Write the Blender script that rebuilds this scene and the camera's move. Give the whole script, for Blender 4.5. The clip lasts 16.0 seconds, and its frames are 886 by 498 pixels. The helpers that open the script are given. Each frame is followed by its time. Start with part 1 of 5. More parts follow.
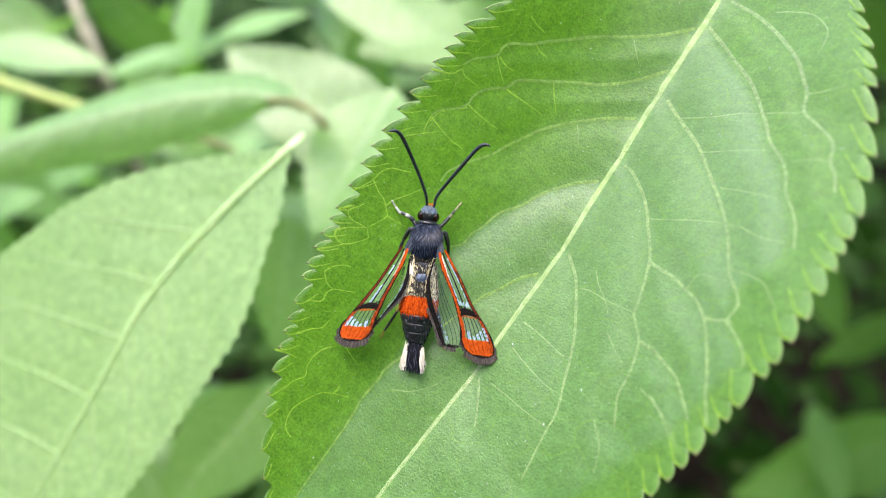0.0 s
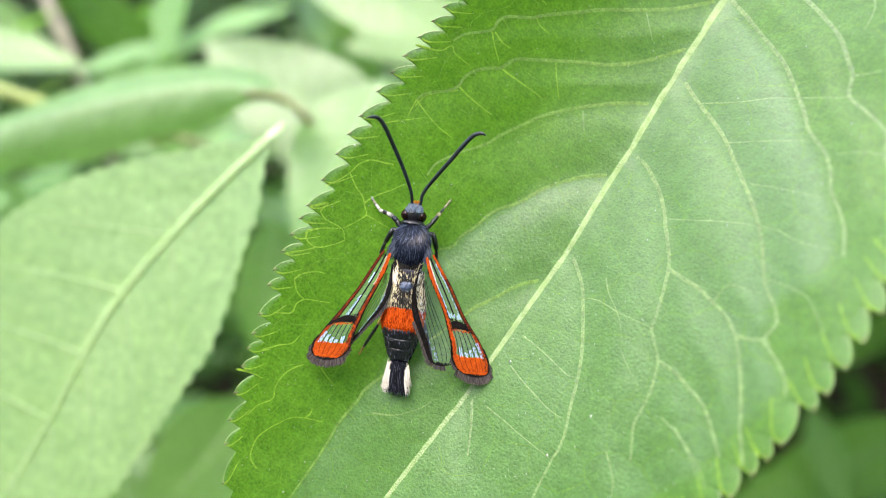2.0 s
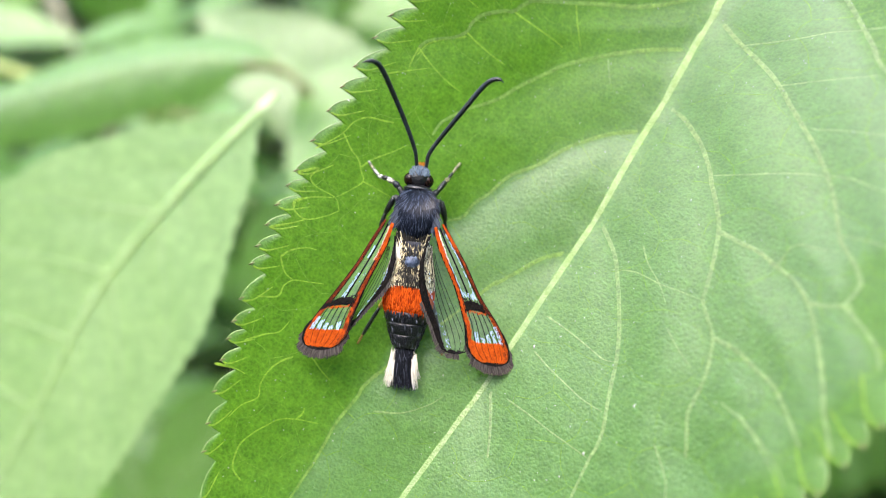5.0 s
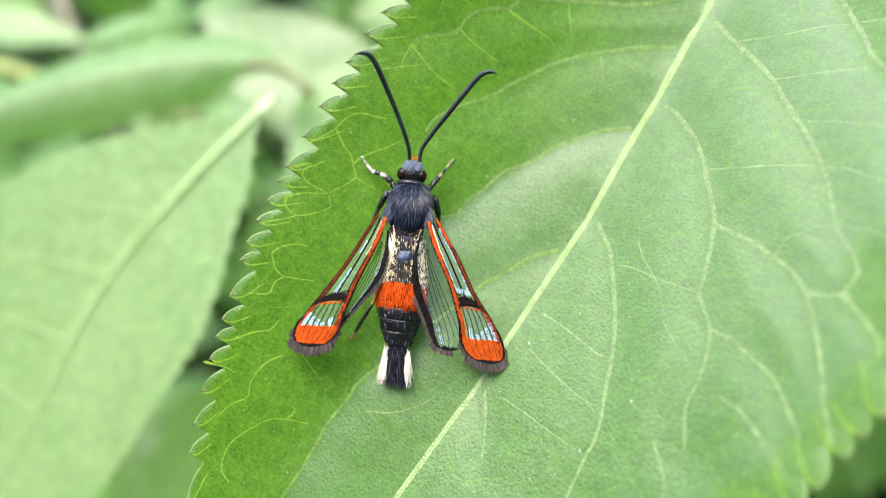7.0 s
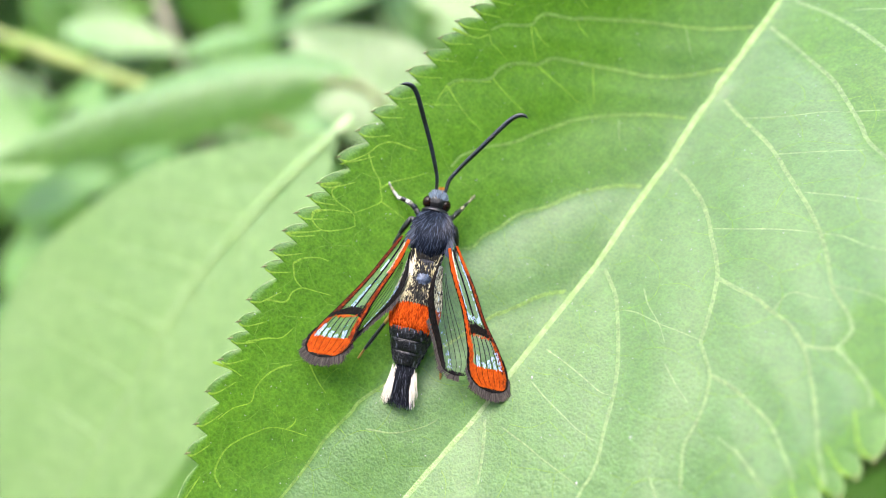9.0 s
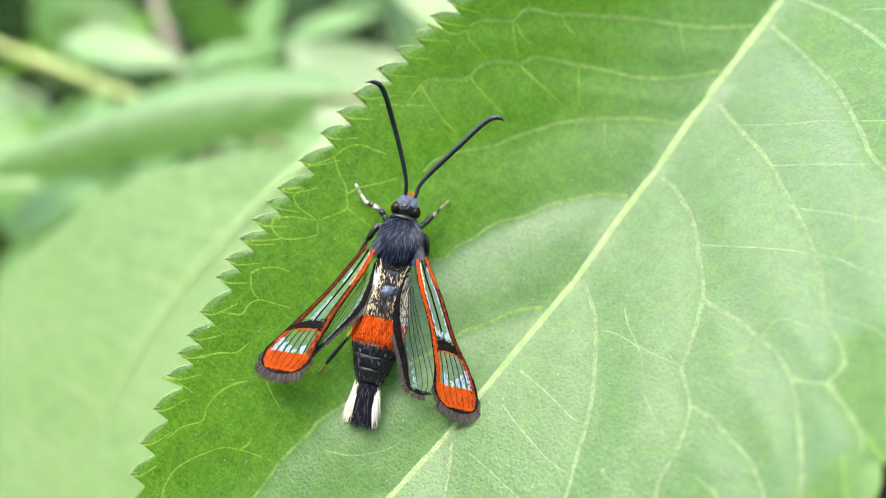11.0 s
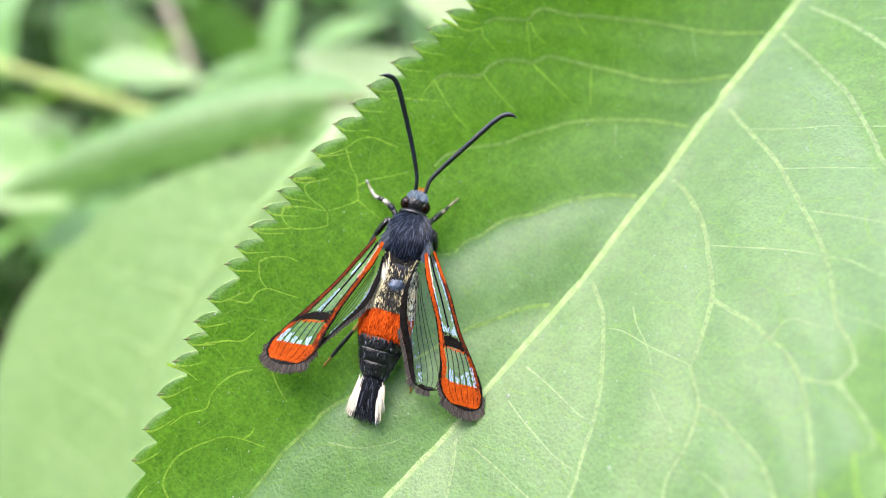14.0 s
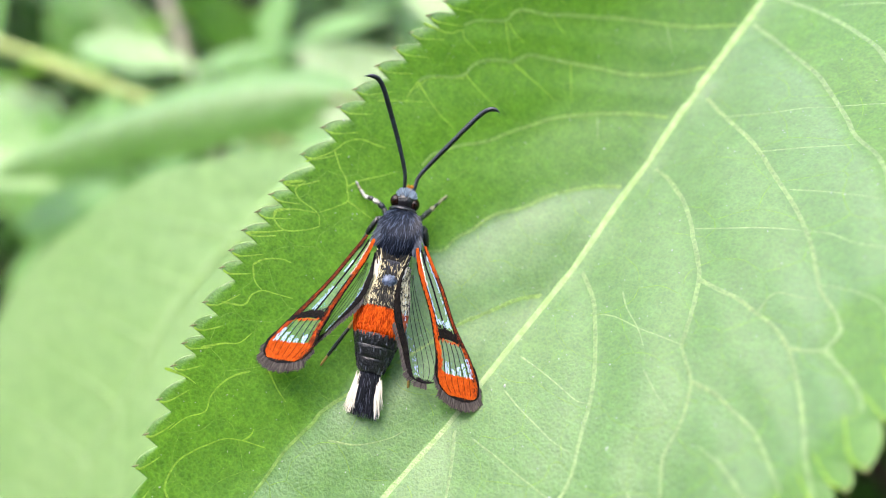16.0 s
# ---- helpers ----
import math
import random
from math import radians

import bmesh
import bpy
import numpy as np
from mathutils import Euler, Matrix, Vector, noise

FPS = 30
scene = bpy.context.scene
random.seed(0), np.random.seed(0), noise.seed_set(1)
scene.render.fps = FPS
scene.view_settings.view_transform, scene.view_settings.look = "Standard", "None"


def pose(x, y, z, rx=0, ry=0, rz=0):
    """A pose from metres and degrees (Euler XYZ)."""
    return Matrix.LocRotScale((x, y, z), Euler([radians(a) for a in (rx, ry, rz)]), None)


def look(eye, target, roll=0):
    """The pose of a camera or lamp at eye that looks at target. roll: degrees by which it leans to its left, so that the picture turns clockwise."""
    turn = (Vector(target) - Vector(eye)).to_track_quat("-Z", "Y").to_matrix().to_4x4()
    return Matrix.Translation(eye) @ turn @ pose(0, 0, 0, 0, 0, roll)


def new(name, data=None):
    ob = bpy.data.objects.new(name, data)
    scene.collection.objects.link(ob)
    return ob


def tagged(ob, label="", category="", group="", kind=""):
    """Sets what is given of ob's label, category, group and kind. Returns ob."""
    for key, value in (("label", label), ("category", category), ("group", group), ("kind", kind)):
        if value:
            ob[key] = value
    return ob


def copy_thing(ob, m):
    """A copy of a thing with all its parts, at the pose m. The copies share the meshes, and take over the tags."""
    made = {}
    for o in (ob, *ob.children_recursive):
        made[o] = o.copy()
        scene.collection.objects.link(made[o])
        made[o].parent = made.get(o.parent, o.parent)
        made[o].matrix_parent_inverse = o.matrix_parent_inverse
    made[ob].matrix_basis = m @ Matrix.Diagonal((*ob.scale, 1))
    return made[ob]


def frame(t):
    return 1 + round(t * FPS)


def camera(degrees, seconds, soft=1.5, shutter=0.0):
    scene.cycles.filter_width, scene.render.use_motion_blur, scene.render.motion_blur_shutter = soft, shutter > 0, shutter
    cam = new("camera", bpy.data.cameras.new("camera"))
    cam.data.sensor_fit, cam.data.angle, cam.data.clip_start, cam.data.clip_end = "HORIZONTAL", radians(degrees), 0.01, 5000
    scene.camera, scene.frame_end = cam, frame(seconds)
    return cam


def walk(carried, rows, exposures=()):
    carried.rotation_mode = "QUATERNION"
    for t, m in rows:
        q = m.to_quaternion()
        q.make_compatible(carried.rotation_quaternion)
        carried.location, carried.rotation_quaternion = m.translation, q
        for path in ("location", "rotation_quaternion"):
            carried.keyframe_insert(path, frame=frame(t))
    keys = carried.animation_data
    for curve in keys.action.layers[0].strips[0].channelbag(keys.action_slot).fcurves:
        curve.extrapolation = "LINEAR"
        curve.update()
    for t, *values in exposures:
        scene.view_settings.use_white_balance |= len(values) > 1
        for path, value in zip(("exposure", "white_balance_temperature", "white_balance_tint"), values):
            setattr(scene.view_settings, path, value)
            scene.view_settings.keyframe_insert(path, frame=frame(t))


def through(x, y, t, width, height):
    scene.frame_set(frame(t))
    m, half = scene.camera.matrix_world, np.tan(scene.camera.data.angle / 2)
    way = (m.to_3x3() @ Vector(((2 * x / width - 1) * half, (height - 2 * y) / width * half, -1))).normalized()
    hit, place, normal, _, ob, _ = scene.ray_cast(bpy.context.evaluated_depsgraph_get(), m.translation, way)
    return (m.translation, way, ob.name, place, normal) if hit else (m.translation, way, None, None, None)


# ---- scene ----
# A clearwing moth on a serrated shrub leaf. Lengths inside the leaf and the moth are in millimetres times MM.
from mathutils import geometry, kdtree
MM = 0.001

CAMERA_ROWS = [
    (0, 0.000002, 0.000009, 0.999996, 40.033, 0.006, 0.009),
    (0.5, -0.000155, 0.000289, 0.998648, 40.638, 0.015, -0.093),
    (1, -0.000447, 0.000796, 0.997496, 40.680, 0.025, -0.600),
    (1.5, -0.000468, 0.003095, 0.995822, 40.754, -0.631, -0.658),
    (2, -0.000739, 0.003958, 0.994742, 40.487, -0.443, -0.986),
    (2.5, -0.000846, 0.004830, 0.993844, 40.245, -0.731, -0.882),
    (3, -0.001135, 0.004844, 0.993663, 39.706, -0.004, -1.147),
    (3.5, -0.000970, 0.005446, 0.993060, 39.268, 0.169, -0.980),
    (4, -0.000836, 0.005919, 0.992247, 38.947, 0.231, -0.882),
    (6.5, -0.000067, 0.007411, 0.991369, 38.437, 0.310, -0.772),
    (7, 0.000118, 0.007160, 0.991614, 38.409, 0.638, -0.408),
    (7.5, 0.000839, 0.006592, 0.992541, 38.458, 0.608, 0.472),
    (8, 0.002118, 0.006329, 0.993404, 38.767, 0.472, 2.088),
    (8.5, 0.001917, 0.004510, 0.995647, 38.611, 2.589, 3.674),
    (9, 0.001690, 0.004599, 0.995909, 39.028, 3.736, 5.328),
    (9.5, 0.002268, 0.006013, 0.993993, 39.726, 2.916, 6.263),
    (12, 0.002692, 0.007328, 0.992014, 41.386, 4.621, 7.074),
    (12.5, 0.003088, 0.007112, 0.990780, 41.574, 6.010, 6.635),
    (13, 0.003204, 0.007184, 0.990739, 41.430, 6.073, 6.140),
    (13.5, 0.003281, 0.007213, 0.991481, 41.739, 5.297, 6.825),
    (14, 0.004753, 0.006611, 0.991646, 41.402, 7.139, 6.124),
    (14.5, 0.006418, 0.005602, 0.992070, 41.564, 8.990, 5.906),
    (15, 0.006613, 0.005464, 0.993284, 41.373, 8.058, 6.282),
    (15.5, 0.005233, 0.005615, 0.994180, 41.441, 5.808, 7.011),
    (16, 0.002955, 0.005882, 0.993685, 41.158, 3.844, 6.954),
]
LEAF_ROWS = [
    (0, 0.005341, 0.026660, 0.962165, 30.498, 8.567, -38.042),
    (0.5, 0.004366, 0.026375, 0.962067, 30.107, 9.629, -38.047),
    (1, 0.004362, 0.026645, 0.961952, 30.130, 9.758, -37.995),
    (1.5, 0.004365, 0.027067, 0.961601, 31.339, 10.164, -37.712),
    (2, 0.004537, 0.027033, 0.961278, 31.362, 10.277, -37.579),
    (2.5, 0.004388, 0.026973, 0.961429, 31.369, 10.503, -37.229),
    (3, 0.004024, 0.026224, 0.961948, 29.644, 10.558, -37.290),
    (3.5, 0.003771, 0.026226, 0.962076, 28.890, 10.619, -36.879),
    (4, 0.004237, 0.026526, 0.962118, 28.518, 10.179, -36.661),
    (6.5, 0.004976, 0.026653, 0.963163, 27.915, 8.559, -35.571),
    (7, 0.004817, 0.026871, 0.962979, 26.350, 8.688, -35.678),
    (7.5, 0.004818, 0.026490, 0.963518, 24.819, 8.441, -35.404),
    (8, 0.004633, 0.025731, 0.963432, 22.782, 8.772, -35.000),
    (8.5, 0.004151, 0.024096, 0.964772, 18.077, 10.975, -35.473),
    (9, 0.003247, 0.024160, 0.964898, 16.099, 12.541, -34.630),
    (9.5, 0.002665, 0.025281, 0.964468, 17.351, 13.110, -33.712),
    (12, 0.002314, 0.025789, 0.963555, 18.121, 15.923, -35.693),
    (12.5, 0.002102, 0.025756, 0.962240, 16.113, 17.093, -36.545),
    (13, 0.002234, 0.025768, 0.962331, 16.178, 16.834, -36.613),
    (13.5, 0.002564, 0.025896, 0.963010, 16.818, 16.198, -35.532),
    (14, 0.003249, 0.025231, 0.962911, 14.438, 17.472, -36.746),
    (14.5, 0.003978, 0.024582, 0.962668, 11.190, 18.525, -37.163),
    (15, 0.004507, 0.024301, 0.963777, 12.018, 17.490, -35.783),
    (15.5, 0.003937, 0.024663, 0.965043, 14.199, 15.786, -33.941),
    (16, 0.002501, 0.025126, 0.964889, 15.983, 12.681, -33.079),
]
cam = camera(66.0, 16.0, soft=1.0)
cam.data.dof.use_dof = True
cam.data.dof.focus_distance = 0.0335
cam.data.dof.aperture_fstop = 20.0
walk(cam, [(t, pose(x, y, z, rx, ry, rz)) for t, x, y, z, rx, ry, rz in CAMERA_ROWS], exposures=[(0.0, 2.5, 6300, 15), (16.0, 2.5, 6300, 15)])

# ---- light: a bright, thinly veiled sky ----
SUN_UP, SUN_ROUND = 75.0, 316.0
world = bpy.data.worlds.new("sky")
scene.world = world
world.use_nodes = True
wn = world.node_tree.nodes
sky = wn.new("ShaderNodeTexSky")
sky.sky_type = "NISHITA"
sky.sun_disc = False
sky.sun_elevation, sky.sun_rotation = radians(SUN_UP), radians(SUN_ROUND)
sky.air_density, sky.dust_density, sky.ozone_density = 2.0, 4.2, 1.0
wn["Background"].inputs["Strength"].default_value = 0.15
world.node_tree.links.new(sky.outputs["Color"], wn["Background"].inputs["Color"])
sun = new("sun", bpy.data.lights.new("sun", "SUN"))
sun.data.energy, sun.data.angle, sun.data.color = 0.3, radians(26), (1.0, 0.98, 0.95)
az = radians(SUN_ROUND)
sun.matrix_world = look((0, 0, 3), (-math.sin(az) * math.cos(radians(SUN_UP)), -math.cos(az) * math.cos(radians(SUN_UP)), 3 - math.sin(radians(SUN_UP))))


# ---- materials ----
def material(name):
    m = bpy.data.materials.new(name)
    m.use_nodes = True
    return m, m.node_tree.nodes, m.node_tree.links, m.node_tree.nodes["Principled BSDF"]


def coords(n, l, scale, kind, **inputs):
    tc = n.new("ShaderNodeTexCoord")
    tex = n.new(kind)
    l.new(tc.outputs["Object"], tex.inputs["Vector"])
    tex.inputs["Scale"].default_value = scale
    for k, v in inputs.items():
        tex.inputs[k].default_value = v
    return tex


def ramp(n, l, source, stops):
    r = n.new("ShaderNodeValToRGB")
    e = r.color_ramp.elements
    while len(e) < len(stops):
        e.new(0.5)
    for i, (p, c) in enumerate(stops):
        e[i].position, e[i].color = p, (*c, 1)
    l.new(source, r.inputs["Fac"])
    return r.outputs["Color"]


def bump(n, l, b, sources, strength=0.5, distance=0.0001):
    """Relief from several heights, one after the other; a source may bring a factor of its own."""
    last = None
    for s in sources:
        s, factor = s if isinstance(s, tuple) else (s, 1.0)
        node = n.new("ShaderNodeBump")
        node.inputs["Strength"].default_value, node.inputs["Distance"].default_value = min(1.0, strength * factor), distance
        l.new(s, node.inputs["Height"])
        if last:
            l.new(last, node.inputs["Normal"])
        last = node.outputs["Normal"]
    l.new(last, b.inputs["Normal"])
    return last


def leaf_material(name, dark, light, rough, through, cell, patch, vary=0.0, gloss=0.5, sheen_tone=None, relief=0.28):
    """A leaf's skin: mottled green, finely wrinkled, letting light through."""
    m, n, l, b = material(name)
    big = coords(n, l, patch, "ShaderNodeTexNoise", Detail=5.0, Roughness=0.6)
    fine = coords(n, l, cell, "ShaderNodeTexVoronoi")
    fine.feature = "DISTANCE_TO_EDGE"
    grain = coords(n, l, cell * 1.3, "ShaderNodeTexNoise", Detail=4.0, Roughness=0.65)
    pucker = coords(n, l, cell * 0.4, "ShaderNodeTexNoise", Detail=2.0)
    col = ramp(n, l, big.outputs["Fac"], [(0.3, dark), (0.7, light)])
    speck = ramp(n, l, grain.outputs["Fac"], [(0.35, (0.70, 0.70, 0.70)), (0.7, (1.25, 1.25, 1.2))])
    mul = n.new("ShaderNodeMix")
    mul.data_type, mul.blend_type = "RGBA", "MULTIPLY"
    mul.inputs[0].default_value = 0.8
    cells = n.new("ShaderNodeMix")
    cells.data_type, cells.blend_type = "RGBA", "MULTIPLY"
    cells.inputs[0].default_value = 0.7
    l.new(col, cells.inputs[6])
    l.new(ramp(n, l, fine.outputs["Distance"], [(0.0, (1.3, 1.2, 1.25)), (0.22, (0.88, 0.92, 0.88))]), cells.inputs[7])
    l.new(cells.outputs[2], mul.inputs[6])
    l.new(speck, mul.inputs[7])
    blotch = n.new("ShaderNodeMix")
    blotch.data_type, blotch.blend_type = "RGBA", "MULTIPLY"
    blotch.inputs[0].default_value = 1.0
    l.new(mul.outputs[2], blotch.inputs[6])
    l.new(ramp(n, l, pucker.outputs["Fac"], [(0.3, (0.80, 0.84, 0.80)), (0.7, (1.16, 1.12, 1.16))]), blotch.inputs[7])
    out = blotch.outputs[2]
    b.inputs["Specular IOR Level"].default_value = gloss
    if sheen_tone:
        # sky sheen put into the colour as a grey-green bloom, broken up by the grain, which also shines more
        att, sheen_mix, shine = n.new("ShaderNodeAttribute"), n.new("ShaderNodeMix"), n.new("ShaderNodeMapRange")
        att.attribute_name = "sheen_share"
        sheen_mix.data_type = "RGBA"
        sheen_mix.inputs[7].default_value = (*sheen_tone, 1)
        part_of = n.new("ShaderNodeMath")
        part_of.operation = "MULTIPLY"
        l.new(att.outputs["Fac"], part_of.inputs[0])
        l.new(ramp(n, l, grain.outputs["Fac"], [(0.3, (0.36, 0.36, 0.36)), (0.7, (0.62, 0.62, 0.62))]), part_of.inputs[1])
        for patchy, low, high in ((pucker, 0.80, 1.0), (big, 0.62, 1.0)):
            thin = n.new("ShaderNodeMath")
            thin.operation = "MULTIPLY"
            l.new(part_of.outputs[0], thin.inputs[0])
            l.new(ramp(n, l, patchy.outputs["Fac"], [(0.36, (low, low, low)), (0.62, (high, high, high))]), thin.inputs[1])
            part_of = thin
        l.new(part_of.outputs[0], sheen_mix.inputs[0])
        l.new(out, sheen_mix.inputs[6])
        out = sheen_mix.outputs[2]
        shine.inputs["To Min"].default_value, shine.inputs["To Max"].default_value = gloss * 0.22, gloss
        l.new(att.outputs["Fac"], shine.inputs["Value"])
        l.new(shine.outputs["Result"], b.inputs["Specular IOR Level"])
    if vary:
        info, hsv = n.new("ShaderNodeObjectInfo"), n.new("ShaderNodeHueSaturation")
        mr = n.new("ShaderNodeMapRange")
        mr.inputs["To Min"].default_value, mr.inputs["To Max"].default_value = 1 - vary, 1 + vary
        l.new(info.outputs["Random"], mr.inputs["Value"])
        l.new(mr.outputs["Result"], hsv.inputs["Value"])
        l.new(out, hsv.inputs["Color"])
        out = hsv.outputs["Color"]
    l.new(out, b.inputs["Base Color"])
    b.inputs["Roughness"].default_value = rough
    b.inputs["IOR"].default_value = 1.58
    normal = bump(n, l, b, [(pucker.outputs["Fac"], 0.35), fine.outputs["Distance"], (grain.outputs["Fac"], 1.6)], relief, 0.25 / cell)
    tr = n.new("ShaderNodeBsdfTranslucent")
    glow = n.new("ShaderNodeMix")
    glow.data_type, glow.blend_type = "RGBA", "MULTIPLY"
    glow.inputs[0].default_value = 1.0
    glow.inputs[7].default_value = (1.40, 1.4, 0.75, 1)
    l.new(out, glow.inputs[6])
    l.new(glow.outputs[2], tr.inputs["Color"])
    l.new(normal, tr.inputs["Normal"])
    mix = n.new("ShaderNodeMixShader")
    mix.inputs[0].default_value = through
    l.new(b.outputs[0], mix.inputs[1])
    l.new(tr.outputs[0], mix.inputs[2])
    l.new(mix.outputs[0], n["Material Output"].inputs["Surface"])
    return m


def plain(name, c1, c2, scale, rough, spec=0.5, metal=0.0, stretch=(1, 1, 1), relief=0.4, sheen=0.0):
    """A mottled surface between two colours at a scale, with fine relief."""
    m, n, l, b = material(name)
    tc, mp = n.new("ShaderNodeTexCoord"), n.new("ShaderNodeMapping")
    mp.inputs["Scale"].default_value = stretch
    l.new(tc.outputs["Object"], mp.inputs["Vector"])
    a, g = n.new("ShaderNodeTexNoise"), n.new("ShaderNodeTexNoise")
    for tex, s, dt in ((a, scale, 4.0), (g, scale * 4.7, 2.0)):
        tex.inputs["Scale"].default_value, tex.inputs["Detail"].default_value = s, dt
        l.new(mp.outputs["Vector"], tex.inputs["Vector"])
    l.new(ramp(n, l, a.outputs["Fac"], [(0.36, c1), (0.64, c2)]), b.inputs["Base Color"])
    b.inputs["Roughness"].default_value, b.inputs["Specular IOR Level"].default_value = rough, spec
    b.inputs["Metallic"].default_value = metal
    b.inputs["Sheen Weight"].default_value = sheen
    bump(n, l, b, [g.outputs["Fac"]], relief, 0.3 / scale)
    return m


def strands(name, c1, c2, rough=0.45, spec=0.5, white=None, part_white=0.0):
    """Hair-like scales whose colour changes from strand to strand."""
    m, n, l, b = material(name)
    geo = n.new("ShaderNodeNewGeometry")
    stops = [(0.0, c1), (1.0 - part_white, c2)]
    if white:
        stops = [(0.0, c1), (max(0.01, 0.98 - part_white), c2), (1.0 - part_white, white)]
    l.new(ramp(n, l, geo.outputs["Random Per Island"], stops), b.inputs["Base Color"])
    b.inputs["Roughness"].default_value, b.inputs["Specular IOR Level"].default_value = rough, spec
    return m


def membrane(name, tint, weight):
    """Clear wing skin with a faint iridescent shine."""
    m, n, l, b = material(name)
    noise_tex = coords(n, l, 900.0, "ShaderNodeTexNoise", Detail=2.0)
    b.inputs["Base Color"].default_value = (*tint, 1)
    b.inputs["Roughness"].default_value = 0.14
    b.inputs["Metallic"].default_value = 0.0
    b.inputs["Specular IOR Level"].default_value = 0.9
    b.inputs["Thin Film Thickness"].default_value = 330.0
    b.inputs["Thin Film IOR"].default_value = 1.5
    bump(n, l, b, [noise_tex.outputs["Fac"]], 0.3, 0.0001)
    tr, mix = n.new("ShaderNodeBsdfTransparent"), n.new("ShaderNodeMixShader")
    tr.inputs["Color"].default_value = (0.97, 0.98, 0.98, 1)
    mix.inputs[0].default_value = weight
    l.new(tr.outputs[0], mix.inputs[1])
    l.new(b.outputs[0], mix.inputs[2])
    l.new(mix.outputs[0], n["Material Output"].inputs["Surface"])
    return m


BLADE = leaf_material("leaf_blade", (0.076, 0.205, 0.008), (0.105, 0.255, 0.014), 0.42, 0.46, 4300.0, 260.0, gloss=0.85, sheen_tone=(0.086, 0.190, 0.094), relief=0.34)
VEIN = leaf_material("leaf_vein", (0.150, 0.290, 0.048), (0.188, 0.330, 0.075), 0.5, 0.46, 4000.0, 180.0, gloss=0.35)
# paler vein tone for the right half and where the sheen is painted
PALE_VEIN = leaf_material("pale_leaf_vein", (0.172, 0.290, 0.092), (0.212, 0.335, 0.122), 0.5, 0.46, 4000.0, 180.0, gloss=0.5)
LOOP = leaf_material("leaf_loop_vein", (0.195, 0.36, 0.028), (0.235, 0.405, 0.048), 0.5, 0.46, 4000.0, 180.0, gloss=0.25)
NET = leaf_material("leaf_small_vein", (0.108, 0.250, 0.018), (0.140, 0.292, 0.030), 0.46, 0.46, 4000.0, 180.0, gloss=0.35)
RIB = plain("leaf_midrib", (0.185, 0.285, 0.090), (0.25, 0.345, 0.145), 2200.0, 0.62, 0.3, relief=0.45)
TOOTH = plain("leaf_tooth_tip", (0.10, 0.07, 0.025), (0.20, 0.19, 0.07), 1500.0, 0.6)
MARGIN = plain("leaf_margin", (0.12, 0.24, 0.04), (0.20, 0.31, 0.09), 1500.0, 0.5)
SPECK = plain("pale_speck", (0.25, 0.30, 0.18), (0.40, 0.43, 0.34), 2000.0, 0.7)
BUSH = leaf_material("bush_leaf", (0.125, 0.295, 0.050), (0.170, 0.350, 0.082), 0.42, 0.5, 2500.0, 60.0, 0.25, gloss=0.8, relief=0.12)
PALE_BUSH = leaf_material("pale_bush_leaf", (0.245, 0.420, 0.150), (0.315, 0.490, 0.215), 0.42, 0.5, 2500.0, 60.0, gloss=1.0, relief=0.12)
BUSH_RIB = plain("bush_leaf_midrib", (0.27, 0.42, 0.15), (0.33, 0.48, 0.20), 500.0, 0.42, 0.8, relief=0.15)
# darker than the near leaves: the shrub's inner shade put into the colour
FAR_SHADED = leaf_material("far_foliage", (0.010, 0.036, 0.004), (0.028, 0.080, 0.010), 0.6, 0.25, 300.0, 30.0, gloss=0.1)
TWIG = plain("green_twig", (0.22, 0.29, 0.06), (0.30, 0.36, 0.10), 300.0, 0.55)
STALK = plain("olive_stalk", (0.10, 0.12, 0.03), (0.16, 0.17, 0.05), 300.0, 0.55)
BARK = plain("pale_twig", (0.20, 0.19, 0.13), (0.30, 0.28, 0.20), 260.0, 0.75)
# taken near black, with the shade under the shrub put into the colour
SHADED_SOIL = plain("soil", (0.006, 0.005, 0.004), (0.018, 0.015, 0.010), 18.0, 0.95, 0.05)

BLACK = plain("black_scales", (0.002, 0.002, 0.003), (0.007, 0.007, 0.010), 2500.0, 0.30, 0.62, relief=0.5)
BLUE_BLACK = plain("blue_black_scales", (0.005, 0.006, 0.011), (0.016, 0.019, 0.034), 3500.0, 0.36, 0.3, relief=0.6)
ANTENNA = plain("antenna_black", (0.003, 0.004, 0.007), (0.011, 0.016, 0.030), 2500.0, 0.36, 0.5, relief=0.5)
BLUE_GREY = plain("blue_grey_scales", (0.008, 0.014, 0.04), (0.11, 0.15, 0.23), 5000.0, 0.4, 0.6)
YELLOW_BLACK = plain("yellow_flecked_scales", (0.003, 0.003, 0.003), (0.06, 0.05, 0.025), 5200.0, 0.45, stretch=(1, 0.45, 1))
RED = plain("orange_red_scales", (0.22, 0.024, 0.002), (0.42, 0.062, 0.005), 3500.0, 0.8, 0.06, stretch=(1, 0.3, 1))
ORANGE = plain("orange_wing_scales", (0.30, 0.044, 0.004), (0.54, 0.092, 0.008), 4200.0, 0.8, 0.08, stretch=(1, 0.4, 1))
RUST_ORANGE = plain("rust_orange_scales", (0.12, 0.018, 0.004), (0.42, 0.065, 0.006), 2600.0, 0.8, 0.08)
TIP_LINE = plain("dark_rust_line", (0.05, 0.010, 0.003), (0.13, 0.022, 0.004), 3000.0, 0.8, 0.05)
WING_BLACK = plain("wing_black", (0.003, 0.0025, 0.0025), (0.010, 0.008, 0.006), 4000.0, 0.6, 0.06)
EYE_MAT = plain("eye_brown_black", (0.006, 0.003, 0.002), (0.016, 0.007, 0.004), 9000.0, 0.25, 0.2, relief=0.2)
